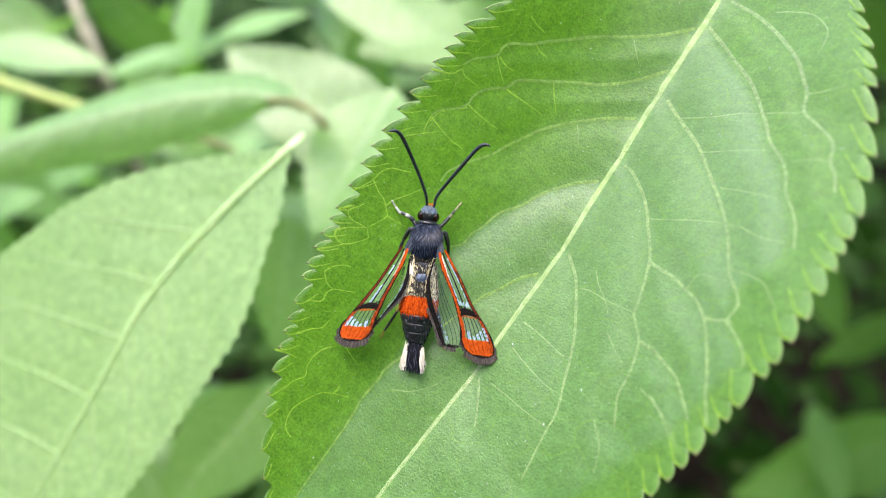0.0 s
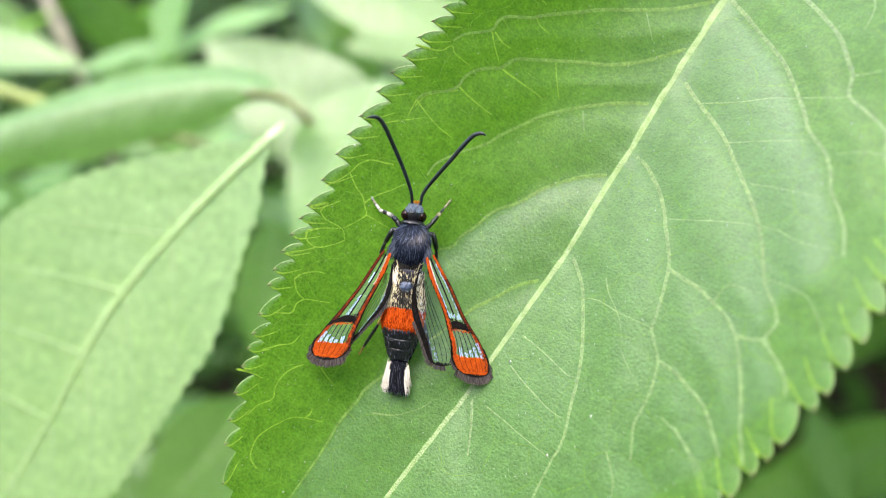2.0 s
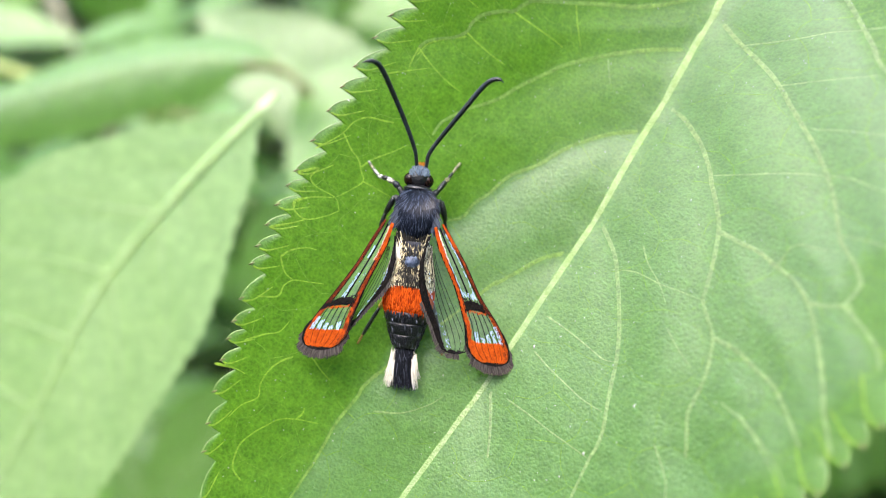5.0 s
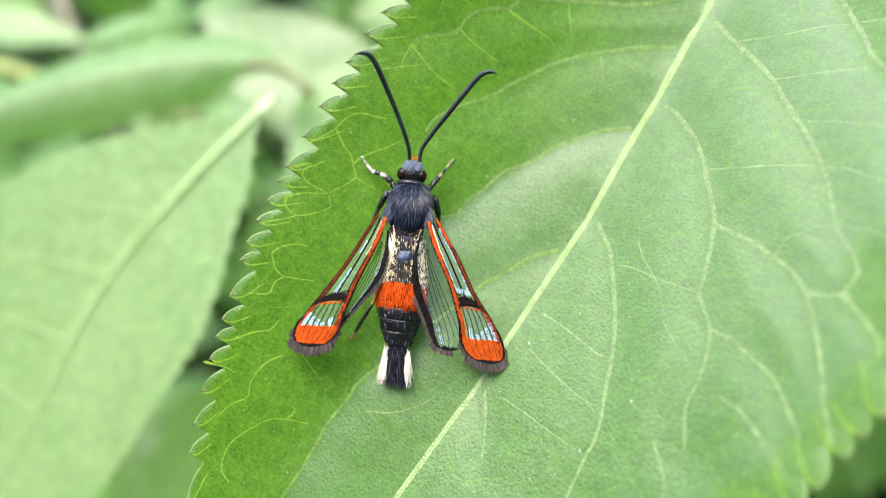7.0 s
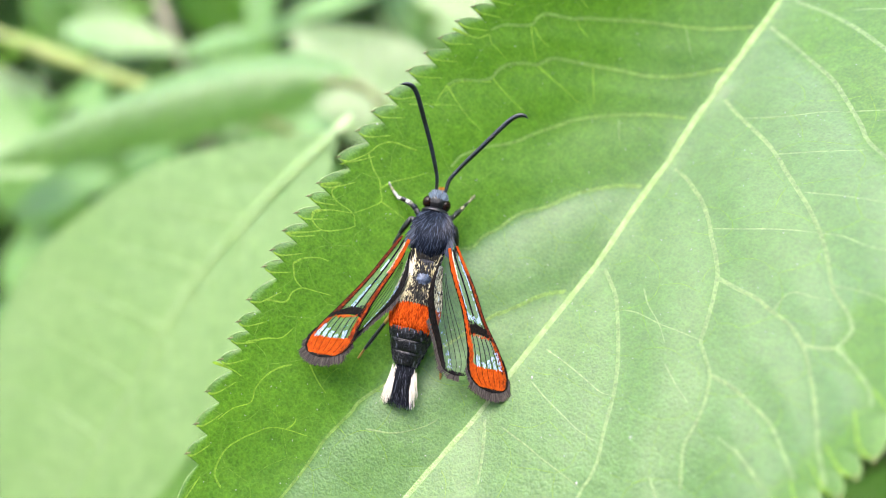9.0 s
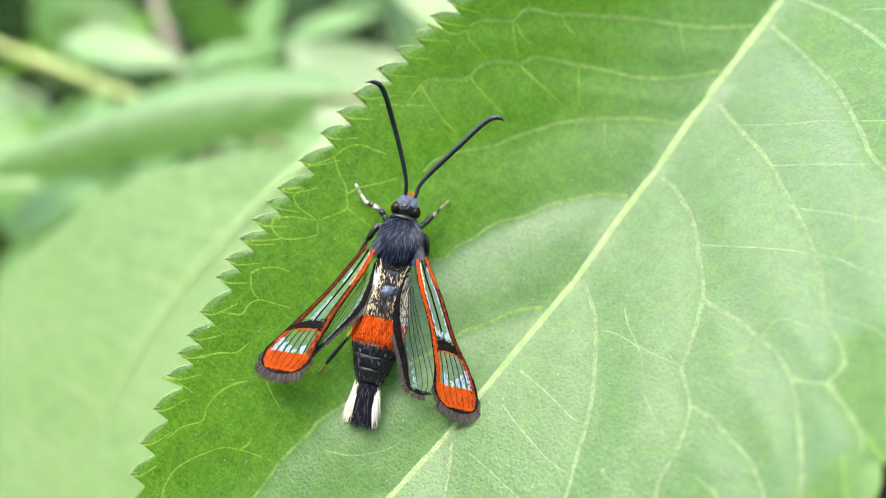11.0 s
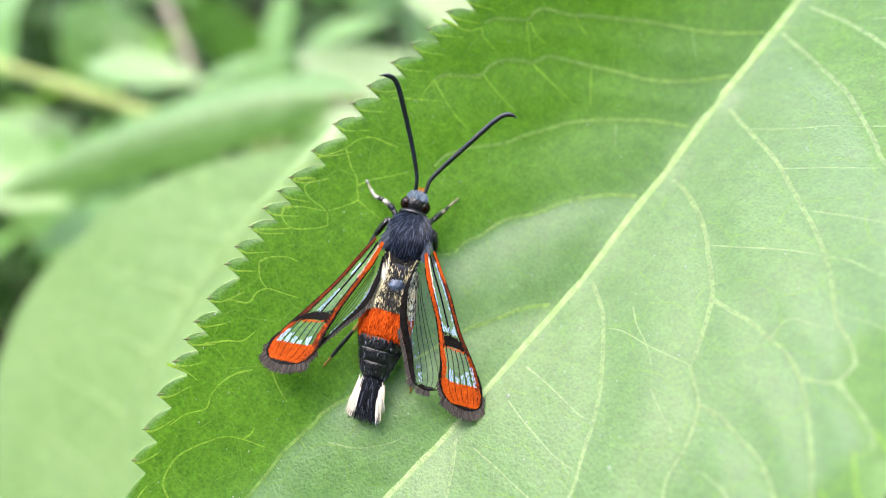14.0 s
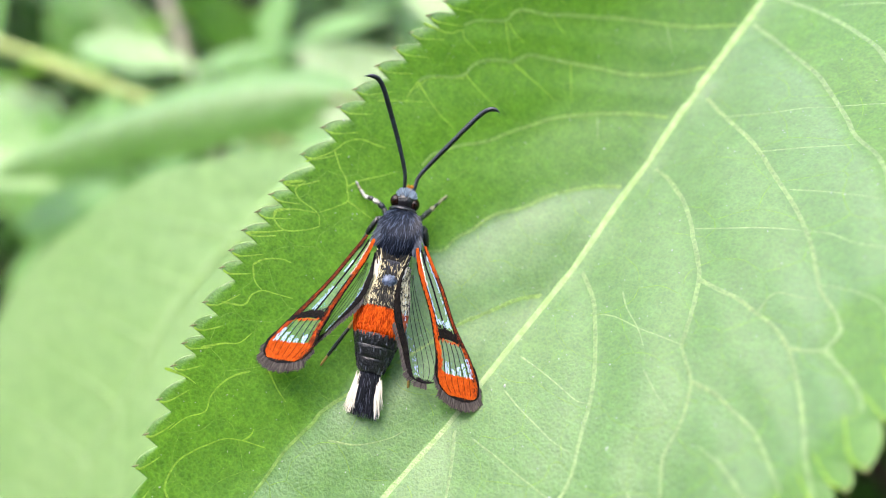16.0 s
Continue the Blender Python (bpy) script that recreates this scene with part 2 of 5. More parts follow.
LEG_PALE = plain("leg_pale", (0.10, 0.095, 0.08), (0.50, 0.50, 0.45), 3200.0, 0.5)
LEG_DULL = plain("leg_dull", (0.06, 0.055, 0.03), (0.24, 0.23, 0.13), 3200.0, 0.5)
YELLOW = plain("yellow_tarsus", (0.22, 0.13, 0.02), (0.36, 0.24, 0.05), 3000.0, 0.5)
AMBER = strands("amber_hair", (0.40, 0.13, 0.006), (0.62, 0.26, 0.015))
FUR = strands("blue_black_hair", (0.003, 0.004, 0.007), (0.016, 0.022, 0.042), 0.34, 0.18, (0.07, 0.09, 0.14), 0.14)
FUR_BLUE = strands("blue_grey_shoulder_hair", (0.006, 0.008, 0.014), (0.08, 0.105, 0.15), 0.38, 0.3)
FUR_GOLD = strands("gold_flecked_hair", (0.003, 0.003, 0.003), (0.02, 0.018, 0.015), 0.5, 0.15, (0.42, 0.36, 0.20), 0.12)
FUR_CREAM = strands("cream_yellow_scales", (0.22, 0.18, 0.08), (0.66, 0.60, 0.40), 0.5, 0.2)
FUR_RED = strands("red_hair", (0.16, 0.012, 0.001), (0.58, 0.085, 0.005), 0.8, 0.06)
# about one strand in seven paler: highlights put into the hair colour
FUR_BLACK = strands("black_hair", (0.002, 0.002, 0.003), (0.016, 0.017, 0.024), 0.36, 0.25, (0.09, 0.10, 0.13), 0.14)
FUR_WHITE = strands("cream_hair", (0.56, 0.51, 0.38), (0.86, 0.83, 0.74), 0.6, 0.2)
FRINGE = strands("grey_brown_fringe", (0.022, 0.019, 0.017), (0.085, 0.072, 0.064), 0.7, 0.15)
SCALE_ORANGE = strands("orange_wing_scale", (0.26, 0.034, 0.004), (0.53, 0.092, 0.007), 0.8, 0.06)
SCALE_RUST = strands("rust_wing_scale", (0.012, 0.005, 0.004), (0.17, 0.028, 0.006), 0.7, 0.1)
SCALE_BLACK = strands("black_wing_scale", (0.002, 0.002, 0.002), (0.016, 0.013, 0.012), 0.6, 0.1)
SCALE_SILVER = strands("silver_wing_scale", (0.22, 0.36, 0.44), (0.46, 0.60, 0.70), 0.35, 0.6)
CLEAR = membrane("clear_membrane", (0.72, 0.84, 0.84), 0.04)
CLEAR_HIND = membrane("smoky_membrane", (0.66, 0.78, 0.78), 0.02)


# ---- mesh helpers ----
def mesh(name, verts, faces, mat, smooth=True):
    me = bpy.data.meshes.new(name)
    me.from_pydata([tuple(v) for v in verts], [], faces)
    if smooth:
        me.polygons.foreach_set("use_smooth", [True] * len(me.polygons))
    me.materials.append(mat)
    me.update()
    return me


def part(name, me, parent, label=""):
    ob = new(name, me)
    ob.parent = parent
    return tagged(ob, label)


def thing(name, label, category, group="", kind=""):
    ob = new(name)
    ob.empty_display_size = 0.002
    return tagged(ob, label, category, group, kind)


def spline(points, n):
    """n points along a smooth line through the given ones."""
    p = [Vector(q) for q in points]
    p = [2 * p[0] - p[1], *p, 2 * p[-1] - p[-2]]
    out, m = [], len(p) - 3
    for i in range(n):
        x = i / (n - 1) * m
        k = min(int(x), m - 1)
        t = x - k
        a, b, c, d = p[k : k + 4]
        out.append(0.5 * (2 * b + (c - a) * t + (2 * a - 5 * b + 4 * c - d) * t * t + (3 * b - a - 3 * c + d) * t**3))
    return out


def curve_value(table, x):
    """A smooth value between the table's (x, value) pairs."""
    xs, ys = [a for a, _ in table], [b for _, b in table]
    if x <= xs[0]:
        return ys[0]
    for i in range(len(xs) - 1):
        if x <= xs[i + 1]:
            h = xs[i + 1] - xs[i]
            t = (x - xs[i]) / h
            m0 = (ys[i + 1] - ys[i - 1]) / (xs[i + 1] - xs[i - 1]) if i else (ys[1] - ys[0]) / h
            m1 = (ys[i + 2] - ys[i]) / (xs[i + 2] - xs[i]) if i + 2 < len(xs) else (ys[i + 1] - ys[i]) / h
            return (2 * t**3 - 3 * t * t + 1) * ys[i] + (t**3 - 2 * t * t + t) * h * m0 + (3 * t * t - 2 * t**3) * ys[i + 1] + (t**3 - t * t) * h * m1
    return ys[-1]


def tube_data(points, radii, sides=8, flat=1.0):
    """Vertices and faces of a closed tube along points; flat squeezes it across its local up."""
    verts, faces = [], []
    up = Vector((0, 0, 1))
    for i, p in enumerate(points):
        d = (points[min(i + 1, len(points) - 1)] - points[max(i - 1, 0)]).normalized()
        s = d.cross(up)
        s = s.normalized() if s.length > 1e-4 else Vector((1, 0, 0))
        v = s.cross(d).normalized()
        for k in range(sides):
            a = 2 * math.pi * k / sides
            verts.append(p + radii[i] * (math.cos(a) * s + flat * math.sin(a) * v))
    for i in range(len(points) - 1):
        for k in range(sides):
            k2 = (k + 1) % sides
            faces.append((i * sides + k, i * sides + k2, (i + 1) * sides + k2, (i + 1) * sides + k))
    faces.append(tuple(range(sides))[::-1])
    faces.append(tuple(range((len(points) - 1) * sides, len(points) * sides)))
    return verts, faces


def joined(pieces):
    verts, faces = [], []
    for v, f in pieces:
        o = len(verts)
        verts += v
        faces += [tuple(i + o for i in g) for g in f]
    return verts, faces


def tube(name, points, radii, mat, parent, sides=8, flat=1.0, label=""):
    return part(name, mesh(name, *tube_data([Vector(p) * MM for p in points], [r * MM for r in radii], sides, flat), mat), parent, label)


def ball(name, centre, half, mat, parent, label="", rings=20, sides=28):
    verts, faces = [], []
    for i in range(rings + 1):
        a = math.pi * i / rings
        for k in range(sides):
            b = 2 * math.pi * k / sides
            verts.append(Vector((centre[0] + half[0] * math.sin(a) * math.cos(b), centre[1] + half[1] * math.cos(a), centre[2] + half[2] * math.sin(a) * math.sin(b))) * MM)
    for i in range(rings):
        for k in range(sides):
            k2 = (k + 1) % sides
            faces.append((i * sides + k, i * sides + k2, (i + 1) * sides + k2, (i + 1) * sides + k))
    return part(name, mesh(name, verts, faces, mat), parent, label)


def hair_data(root, way, length, width, lift=0.0, bend=None):
    """One flat, tapering scale of three short stretches."""
    way = way.normalized()
    side = way.cross(Vector((0, 0, 1)))
    side = side.normalized() if side.length > 1e-3 else Vector((1, 0, 0))
    up = side.cross(way).normalized()
    verts = []
    for f, w in ((0.0, 0.8), (0.5, 1.0), (1.0, 0.25)):
        p = root + way * (length * f) + up * (lift * math.sin(math.pi * f * 0.8)) + (bend or Vector()) * (f * f)
        verts += [p - side * (width * w / 2), p + side * (width * w / 2)]
    return verts, [(0, 1, 3, 2), (2, 3, 5, 4)]


# ---- the main leaf ----
def mid(u):
    return curve_value([(-33, -0.6), (-15, -0.25), (-10, -0.1), (-5, 0.05), (0, 0.03), (5, -0.05), (9, -0.35), (13, -0.58), (17, -0.92), (21, -1.1), (25, -1.4), (36, -3.3)], u)


def left_edge(u):
    """The line of the tooth tips on the left half."""
    return curve_value([(-33, -0.9), (-29, -2.4), (-25, -4.2), (-22, -5.6), (-19.8, -7.2), (-18.3, -8.4), (-16.3, -9.6), (-13.5, -10.8), (-10.9, -11.63), (-8.8, -12.2), (-6.2, -13.0), (-4, -13.4), (-1, -13.75), (4, -14.15), (9, -14.08), (11, -13.9), (13, -13.7), (14.8, -13.2), (20, -12.2), (26, -10.2), (31, -7.4), (34, -5.2), (36, -3.6)], u)


def right_edge(u):
    """The line of the tooth tips on the right half."""
    return curve_value([(-33, -0.3), (-29, 2.6), (-24, 5.6), (-19, 8.2), (-13, 10.6), (-8, 11.9), (-4.3, 12.46), (-1, 12.88), (2.1, 13.08), (5, 13.2), (9, 13.05), (11.4, 12.75), (13.6, 12.44), (15.5, 11.9), (17, 11.4), (18.9, 10.56), (20.8, 9.54), (23.1, 8.25), (25, 7.0), (30, 3.4), (34, -0.5), (36, -3.0)], u)


def leaf_height(v, u):
    """The blade's height over the leaf's plane: folded along the midrib, both halves rising."""
    uu = max(-34.0, min(u, 36.0))
    fold = max(-1.6, mid(uu))
    v = v - fold
    soft = math.sqrt(v * v + 0.06)
    r, l = (soft + v) / 2, (soft - v) / 2
    h = (l - 6 + math.sqrt((l - 6) ** 2 + 4)) / 2 - 0.15
    lift = 0.028 * max(0.0, r - 7) ** 2 / (1 + math.exp((uu - 9) / 2.5))
    ur, k = max(-14.0, min(uu, 22.0)), max(-9.0, min(uu, 19.0))
    z = -0.197 + 0.3 * min(0.0, fold) - 0.0143 * uu + 0.0006 * uu * uu + 0.0043 * k + 0.00115 * k * k
    z += r * (0.4951 + 0.018 * ur - 0.00272 * k - 0.000587 * k * k) + r * r * (0.0023 + 0.0003 * k)
    z += l * (0.053 + 0.00123 * k + 0.000363 * k * k) + l * l * (0.0002 - 0.00026 * k)
    return z + h * (0.42 + 0.006 * ur) + lift


LEFT_VEINS = [
    [(-0.51, 10.29), (-1.63, 9.52), (-2.49, 8.61), (-3.44, 7.3), (-4.19, 5.71), (-5.09, 4.36), (-5.5, 2.86), (-5.82, 2.02), (-5.89, 1.11), (-6.42, 0.49)],
    [(-1.34, 15.14), (-2.62, 14.28), (-3.82, 13.27), (-4.94, 12.15), (-5.99, 10.92), (-6.68, 9.74), (-7.32, 8.52), (-7.72, 7.51), (-8.14, 6.8), (-8.63, 6.1), (-9.07, 5.29), (-9.4, 4.51), (-9.42, 3.69)],
    [(-0.27, 2.7), (-1.25, 1.62), (-1.85, 0.42), (-2.45, -0.77), (-2.74, -1.37), (-4.84, -8.18), (-5.01, -9.79), (-5.13, -11.45), (-4.98, -12.99), (-4.9, -14.42), (-4.79, -19.59)],
    [(-1.42, 19.11), (-2.99, 17.14), (-4.6, 15.71), (-5.95, 14.92), (-7.22, 14.01), (-8.46, 13.06), (-9.16, 12.46), (-9.55, 11.53), (-10.01, 11.13), (-10.67, 10.3), (-10.87, 9.65), (-10.86, 9.1), (-11.19, 8.47), (-11.79, 7.85), (-12.13, 7.38), (-12.27, 6.9)],
    [(-1.67, 22.6), (-3.25, 20.88), (-5.03, 19.44), (-6.85, 18.05), (-8.22, 16.66), (-9.29, 15.55), (-9.78, 14.94), (-10.8, 14.13), (-11.09, 13.55), (-11.08, 13.01), (-11.46, 12.44), (-12.1, 11.75), (-12.46, 10.97)],
]
RIGHT_VEINS = [
    [(-0.13, 11.99), (0.78, 11.62), (1.56, 11.07), (2.26, 10.53), (3.18, 9.54), (3.77, 8.74), (4.63, 7.61), (5.09, 6.84), (5.56, 5.61), (6.0, 4.2), (6.16, 3.62), (6.64, 3.07), (7.29, 2.35), (7.71, 1.34), (7.91, 0.58), (8.05, -0.37), (8.15, -1.04), (8.59, -1.88), (9.03, -2.68)],
    [(5.09, 6.84), (6.1, 6.7), (6.88, 6.63), (7.75, 6.32), (8.57, 6.01), (9.33, 5.42), (9.87, 4.75), (10.52, 3.77), (11.2, 2.61), (11.6, 1.84), (12.05, 1.14), (12.48, 0.46)],
    [(7.29, 2.35), (8.31, 2.33), (9.16, 2.03), (9.97, 1.75), (10.52, 1.31), (11.14, 0.7), (11.74, 0.11)],
    [(-0.27, 17.24), (0.74, 16.5), (1.83, 15.81), (2.86, 15.14), (3.73, 14.48), (4.71, 13.54), (5.4, 12.91), (6.05, 12.3), (6.75, 11.58), (7.4, 10.82), (8.06, 9.92), (8.69, 8.86), (9.05, 8.29), (9.55, 7.81), (10.03, 7.35), (10.38, 6.75), (10.35, 5.85), (10.77, 5.55), (11.4, 5.12), (11.88, 4.64), (12.18, 4.06)],
]
OUTER_VEINS = [
    [(-1.27, 23.32), (0.33, 22.26), (2.22, 20.87), (3.73, 19.75), (4.87, 18.6), (6.01, 17.29), (6.76, 16.32), (7.8, 15.5), (8.51, 14.61), (9.01, 13.67), (9.77, 12.86), (10.35, 12.02), (10.9, 10.83)],
    [(-0.7, 25.33), (1.4, 24.5), (3.15, 23.45), (4.51, 22.39), (5.42, 21.54), (6.35, 20.38), (6.85, 19.73), (7.27, 18.68), (8.31, 18.01), (9.11, 17.49), (9.59, 16.9), (9.88, 16.07), (10.44, 15.35), (10.9, 14.44)],
    [(9.33, 5.42), (9.92, 5.56), (10.35, 5.85)],
]
TIP_VEINS = [
    [(0.13, 4.96), (0.95, 4.36), (1.85, 3.58), (2.76, 2.35), (3.56, 1.14), (4.13, 0.18), (4.6, -0.81), (4.98, -1.84), (5.37, -2.83), (5.77, -3.78), (5.96, -4.72), (6.01, -5.46), (6.51, -8.75)],
    [(0.01, -5.04), (0.74, -5.96), (1.51, -7.08), (2.17, -8.22)],
]
# the loops that join the side veins, half by half
LEFT_LOOPS = [
    [(-11.18, 2.98), (-11.68, 2.72), (-12.31, 2.39), (-12.69, 1.81), (-12.82, 1.04), (-13.1, 0.29), (-13.46, -0.47)],
    [(-12.82, 1.04), (-12.1, 0.57), (-11.57, 0.37), (-11.15, -0.05), (-10.82, -0.41), (-11.01, -1.03), (-11.43, -1.93)],
    [(-11.28, 0.09), (-11.04, 0.78), (-10.45, 1.75), (-10.05, 2.55)],
    [(-10.82, -0.41), (-10.03, -0.32), (-9.31, -0.24)],
    [(-13.48, -1.97), (-12.82, -1.18), (-12.88, -1.79), (-12.39, -2.02), (-11.43, -1.93), (-10.93, -2.36)],
    [(-12.83, -3.23), (-12.25, -2.55), (-11.43, -1.93)],
    [(-12.83, -3.23), (-12.56, -3.64), (-11.9, -3.68), (-11.23, -2.91), (-10.93, -2.36)],
    [(-13.01, -5.04), (-12.36, -4.29), (-11.9, -3.68)],
    [(-11.82, -5.96), (-11.64, -5.44), (-11.14, -4.88), (-10.66, -4.65)],
    [(-11.82, -5.96), (-11.26, -6.49), (-10.73, -6.6)],
]
LOWER_LOOPS = [
    [(-11.65, -8.26), (-10.88, -7.69), (-10.93, -7.1), (-10.73, -6.6), (-10.18, -6.28), (-9.5, -5.91)],
    [(-10.95, -10.45), (-10.37, -9.67), (-9.86, -9.14), (-9.75, -8.36)],
    [(-8.66, -9.8), (-9.04, -10.41), (-9.23, -11.1), (-9.19, -11.87), (-8.94, -12.51), (-9.37, -13.28), (-9.54, -14.14)],
    [(-8.14, -9.2), (-7.26, -9.6), (-6.55, -9.8)],
    [(-7.33, -16.48), (-8.02, -16.11), (-8.36, -15.07), (-8.18, -14.21), (-7.86, -13.49), (-7.47, -12.83), (-6.85, -12.41), (-5.85, -11.98)],
    [(-6.85, -12.41), (-6.75, -11.97), (-6.84, -11.69)],
    [(-11.45, -12.2), (-10.62, -11.89), (-10.03, -11.83)],
    [(-3.9, -9.83), (-2.68, -9.07), (-1.76, -7.92), (-1.37, -7.03)],
]
UPPER_LOOPS = [
    [(-12.27, 6.9), (-11.45, 6.62), (-10.5, 6.41), (-9.51, 6.39)],
    [(-12.96, 4.54), (-12.22, 5.37), (-11.27, 6.41)],
    [(-12.27, 6.9), (-12.17, 6.16), (-12.04, 5.67)],
    [(-9.54, 11.51), (-8.35, 11.56), (-7.17, 11.62), (-6.56, 11.62)],
    [(-7.28, 13.93), (-6.63, 13.1), (-5.82, 12.17)],
    [(-10.86, 9.1), (-10.08, 8.98), (-9.04, 8.94), (-8.47, 8.97)],
    [(-4.61, 19.6), (-3.93, 18.9), (-3.35, 18.36)],
    [(-9.62, 15.25), (-9.15, 14.98), (-8.48, 14.94)],
    [(-10.92, 12.95), (-10.23, 12.73), (-9.67, 12.79)],
    [(-13.9, 9.36), (-12.74, 9.98), (-12.37, 10.66), (-11.97, 10.44), (-11.0, 10.45)],
    [(-4.28, 12.48), (-3.45, 11.39)],
    [(-10.74, 16.37), (-10.17, 16.19), (-9.46, 16.14)],
    [(-10.74, 8.9), (-11.46, 8.14), (-12.02, 7.32), (-12.13, 6.51)],
    [(-11.08, 12.87), (-10.45, 12.25), (-9.75, 11.67)],
]
RIGHT_LOOPS = [
    [(7.44, 10.83), (8.22, 10.95), (9.09, 10.78), (9.95, 10.91), (10.43, 11.01)],
    [(3.53, 9.26), (4.69, 9.74), (5.69, 10.21), (6.67, 10.6), (7.44, 10.83)],
    [(3.73, 14.48), (5.15, 15.1), (6.96, 15.87)],
    [(1.18, 16.22), (3.02, 16.9), (4.4, 17.65), (5.42, 17.95)],
    [(5.84, 12.72), (7.25, 13.01), (8.94, 13.23)],
    [(8.92, 8.46), (9.71, 8.59), (10.66, 8.48), (11.46, 7.79), (11.93, 7.25)],
    [(7.75, 6.32), (7.85, 7.42), (8.59, 7.64), (9.27, 7.82)],
    [(8.88, 0.1), (9.69, -0.1), (10.42, -0.42), (11.13, -0.94), (11.62, -1.28)],
    [(1.08, -2.57), (2.18, -2.85), (3.14, -3.0), (4.26, -3.17), (5.32, -3.12)],
    [(1.35, -5.33), (2.76, -5.28), (3.8, -5.3), (5.08, -5.26), (5.96, -5.25)],
    [(0.63, -0.74), (1.91, -0.79), (3.01, -0.91), (4.06, -1.03), (4.6, -0.81)],
    [(2.03, 2.97), (3.04, 3.38), (4.24, 3.39), (5.29, 3.52), (6.16, 3.62)],
    [(2.65, 4.73), (3.3, 4.04), (4.24, 3.39), (4.97, 2.68)],
    [(5.54, 1.75), (6.49, 1.11), (7.26, 0.72)],
]
OUTER_LOOPS = [
    [(2.39, 24.86), (3.15, 24.96), (4.41, 24.9), (5.6, 24.02), (5.94, 23.05), (6.01, 22.24)],
    [(6.72, 19.7), (7.5, 20.07), (8.29, 20.61)],
    [(5.23, 17.95), (6.3, 18.28), (7.3, 18.62)],
    [(9.51, 0.08), (10.74, -0.5), (11.53, -0.98), (12.03, -1.5)],
    [(10.31, 6.07), (10.99, 5.39), (11.67, 4.93)],
    [(7.78, -2.95), (8.95, -4.05), (9.6, -5.55)],
    [(9.84, 16.05), (9.09, 15.97), (8.24, 15.47)],
]


def drawn(lines, step=14):
    return [spline([(*p, 0) for p in line], step * (len(line) - 1) + 1) for line in lines]


vein_lines = drawn(LEFT_VEINS + RIGHT_VEINS + OUTER_VEINS + TIP_VEINS)
loop_lines = drawn(LEFT_LOOPS + LOWER_LOOPS + UPPER_LOOPS + RIGHT_LOOPS + OUTER_LOOPS, 9)


def small_veins():
    """The net of small veins: cell walls between scattered seeds, closer near the margin."""
    rng = random.Random(5)
    seeds = []
    for _ in range(12000):
        u = rng.uniform(-32, 35)
        a, b = left_edge(u) - 0.5, right_edge(u) + 0.5
        v = rng.uniform(a, b)
        edge = min(v - a, b - v)
        gap = 1.05 + 1.15 * min(1.0, max(0.0, edge - 0.4) / 4.5)
        if all((v - x) ** 2 + (u - y) ** 2 > gap * gap for x, y in seeds):
            seeds.append((v, u))
    co, _, tri, *_ = geometry.delaunay_2d_cdt([Vector(s) for s in seeds], [], [], 0, 1e-6)
    sides, centre = {}, []
    for k, f in enumerate(tri):
        (ax, ay), (bx, by), (cx, cy) = (co[i] for i in f)
        d = 2 * (ax * (by - cy) + bx * (cy - ay) + cx * (ay - by)) or 1e-9
        qa, qb, qc = ax * ax + ay * ay, bx * bx + by * by, cx * cx + cy * cy
        centre.append(((qa * (by - cy) + qb * (cy - ay) + qc * (ay - by)) / d, (qa * (cx - bx) + qb * (ax - cx) + qc * (bx - ax)) / d))
        for i in range(3):
            sides.setdefault(tuple(sorted((f[i], f[i - 1]))), []).append(k)
    lines = []
    for pair in sides.values():
        if len(pair) == 2:
            (x0, y0), (x1, y1) = centre[pair[0]], centre[pair[1]]
            if 0.25 < math.hypot(x1 - x0, y1 - y0) < 5 and all(left_edge(y) + 0.35 < x < right_edge(y) - 0.35 for x, y in ((x0, y0), (x1, y1))):
                n = Vector((y0 - y1, x1 - x0, 0)) * rng.uniform(-0.2, 0.2)
                lines.append(spline([(x0, y0, 0), Vector(((x0 + x1) / 2, (y0 + y1) / 2, 0)) + n, (x1, y1, 0)], 9))
    return lines


net_lines = small_veins()
mid_line = [Vector((mid(u), u, 0)) for u in np.linspace(-32.5, 36, 560)]
tree_big, tree_net = (kdtree.KDTree(sum(len(k) for k in some)) for some in (vein_lines, net_lines + loop_lines))
for tree, some in ((tree_big, vein_lines), (tree_net, net_lines + loop_lines)):
    for i, p in enumerate(q for k in some for q in k):
        tree.insert(p, i)
    tree.balance()


def blade_height(v, u):
    """The blade with its veins sunk in and the fields between them swollen."""
    p = Vector((v, u, 0))
    a, b = tree_big.find(p)[2], tree_net.find(p)[2]
    z = leaf_height(v, u) - 0.13 * math.exp(-((a / 1.15) ** 2)) - 0.016 * math.exp(-((b / 0.3) ** 2))
    z += 0.022 * noise.noise(Vector((v * 0.8, u * 0.8, 3))) + 0.075 * noise.noise(Vector((v * 0.22, u * 0.22, 9)))
    return z


# the inner part of the blade with the painted sheen ends at these side veins
SHEEN_ZONE = LEFT_VEINS[0] + LEFT_VEINS[2][5:] + [(-3, -26), (0, -31), (5.5, -18), (9.5, -8), (11.6, -1)] + RIGHT_VEINS[3][:13:-1] + [(10.9, 9.5)] + OUTER_VEINS[0][::-1]


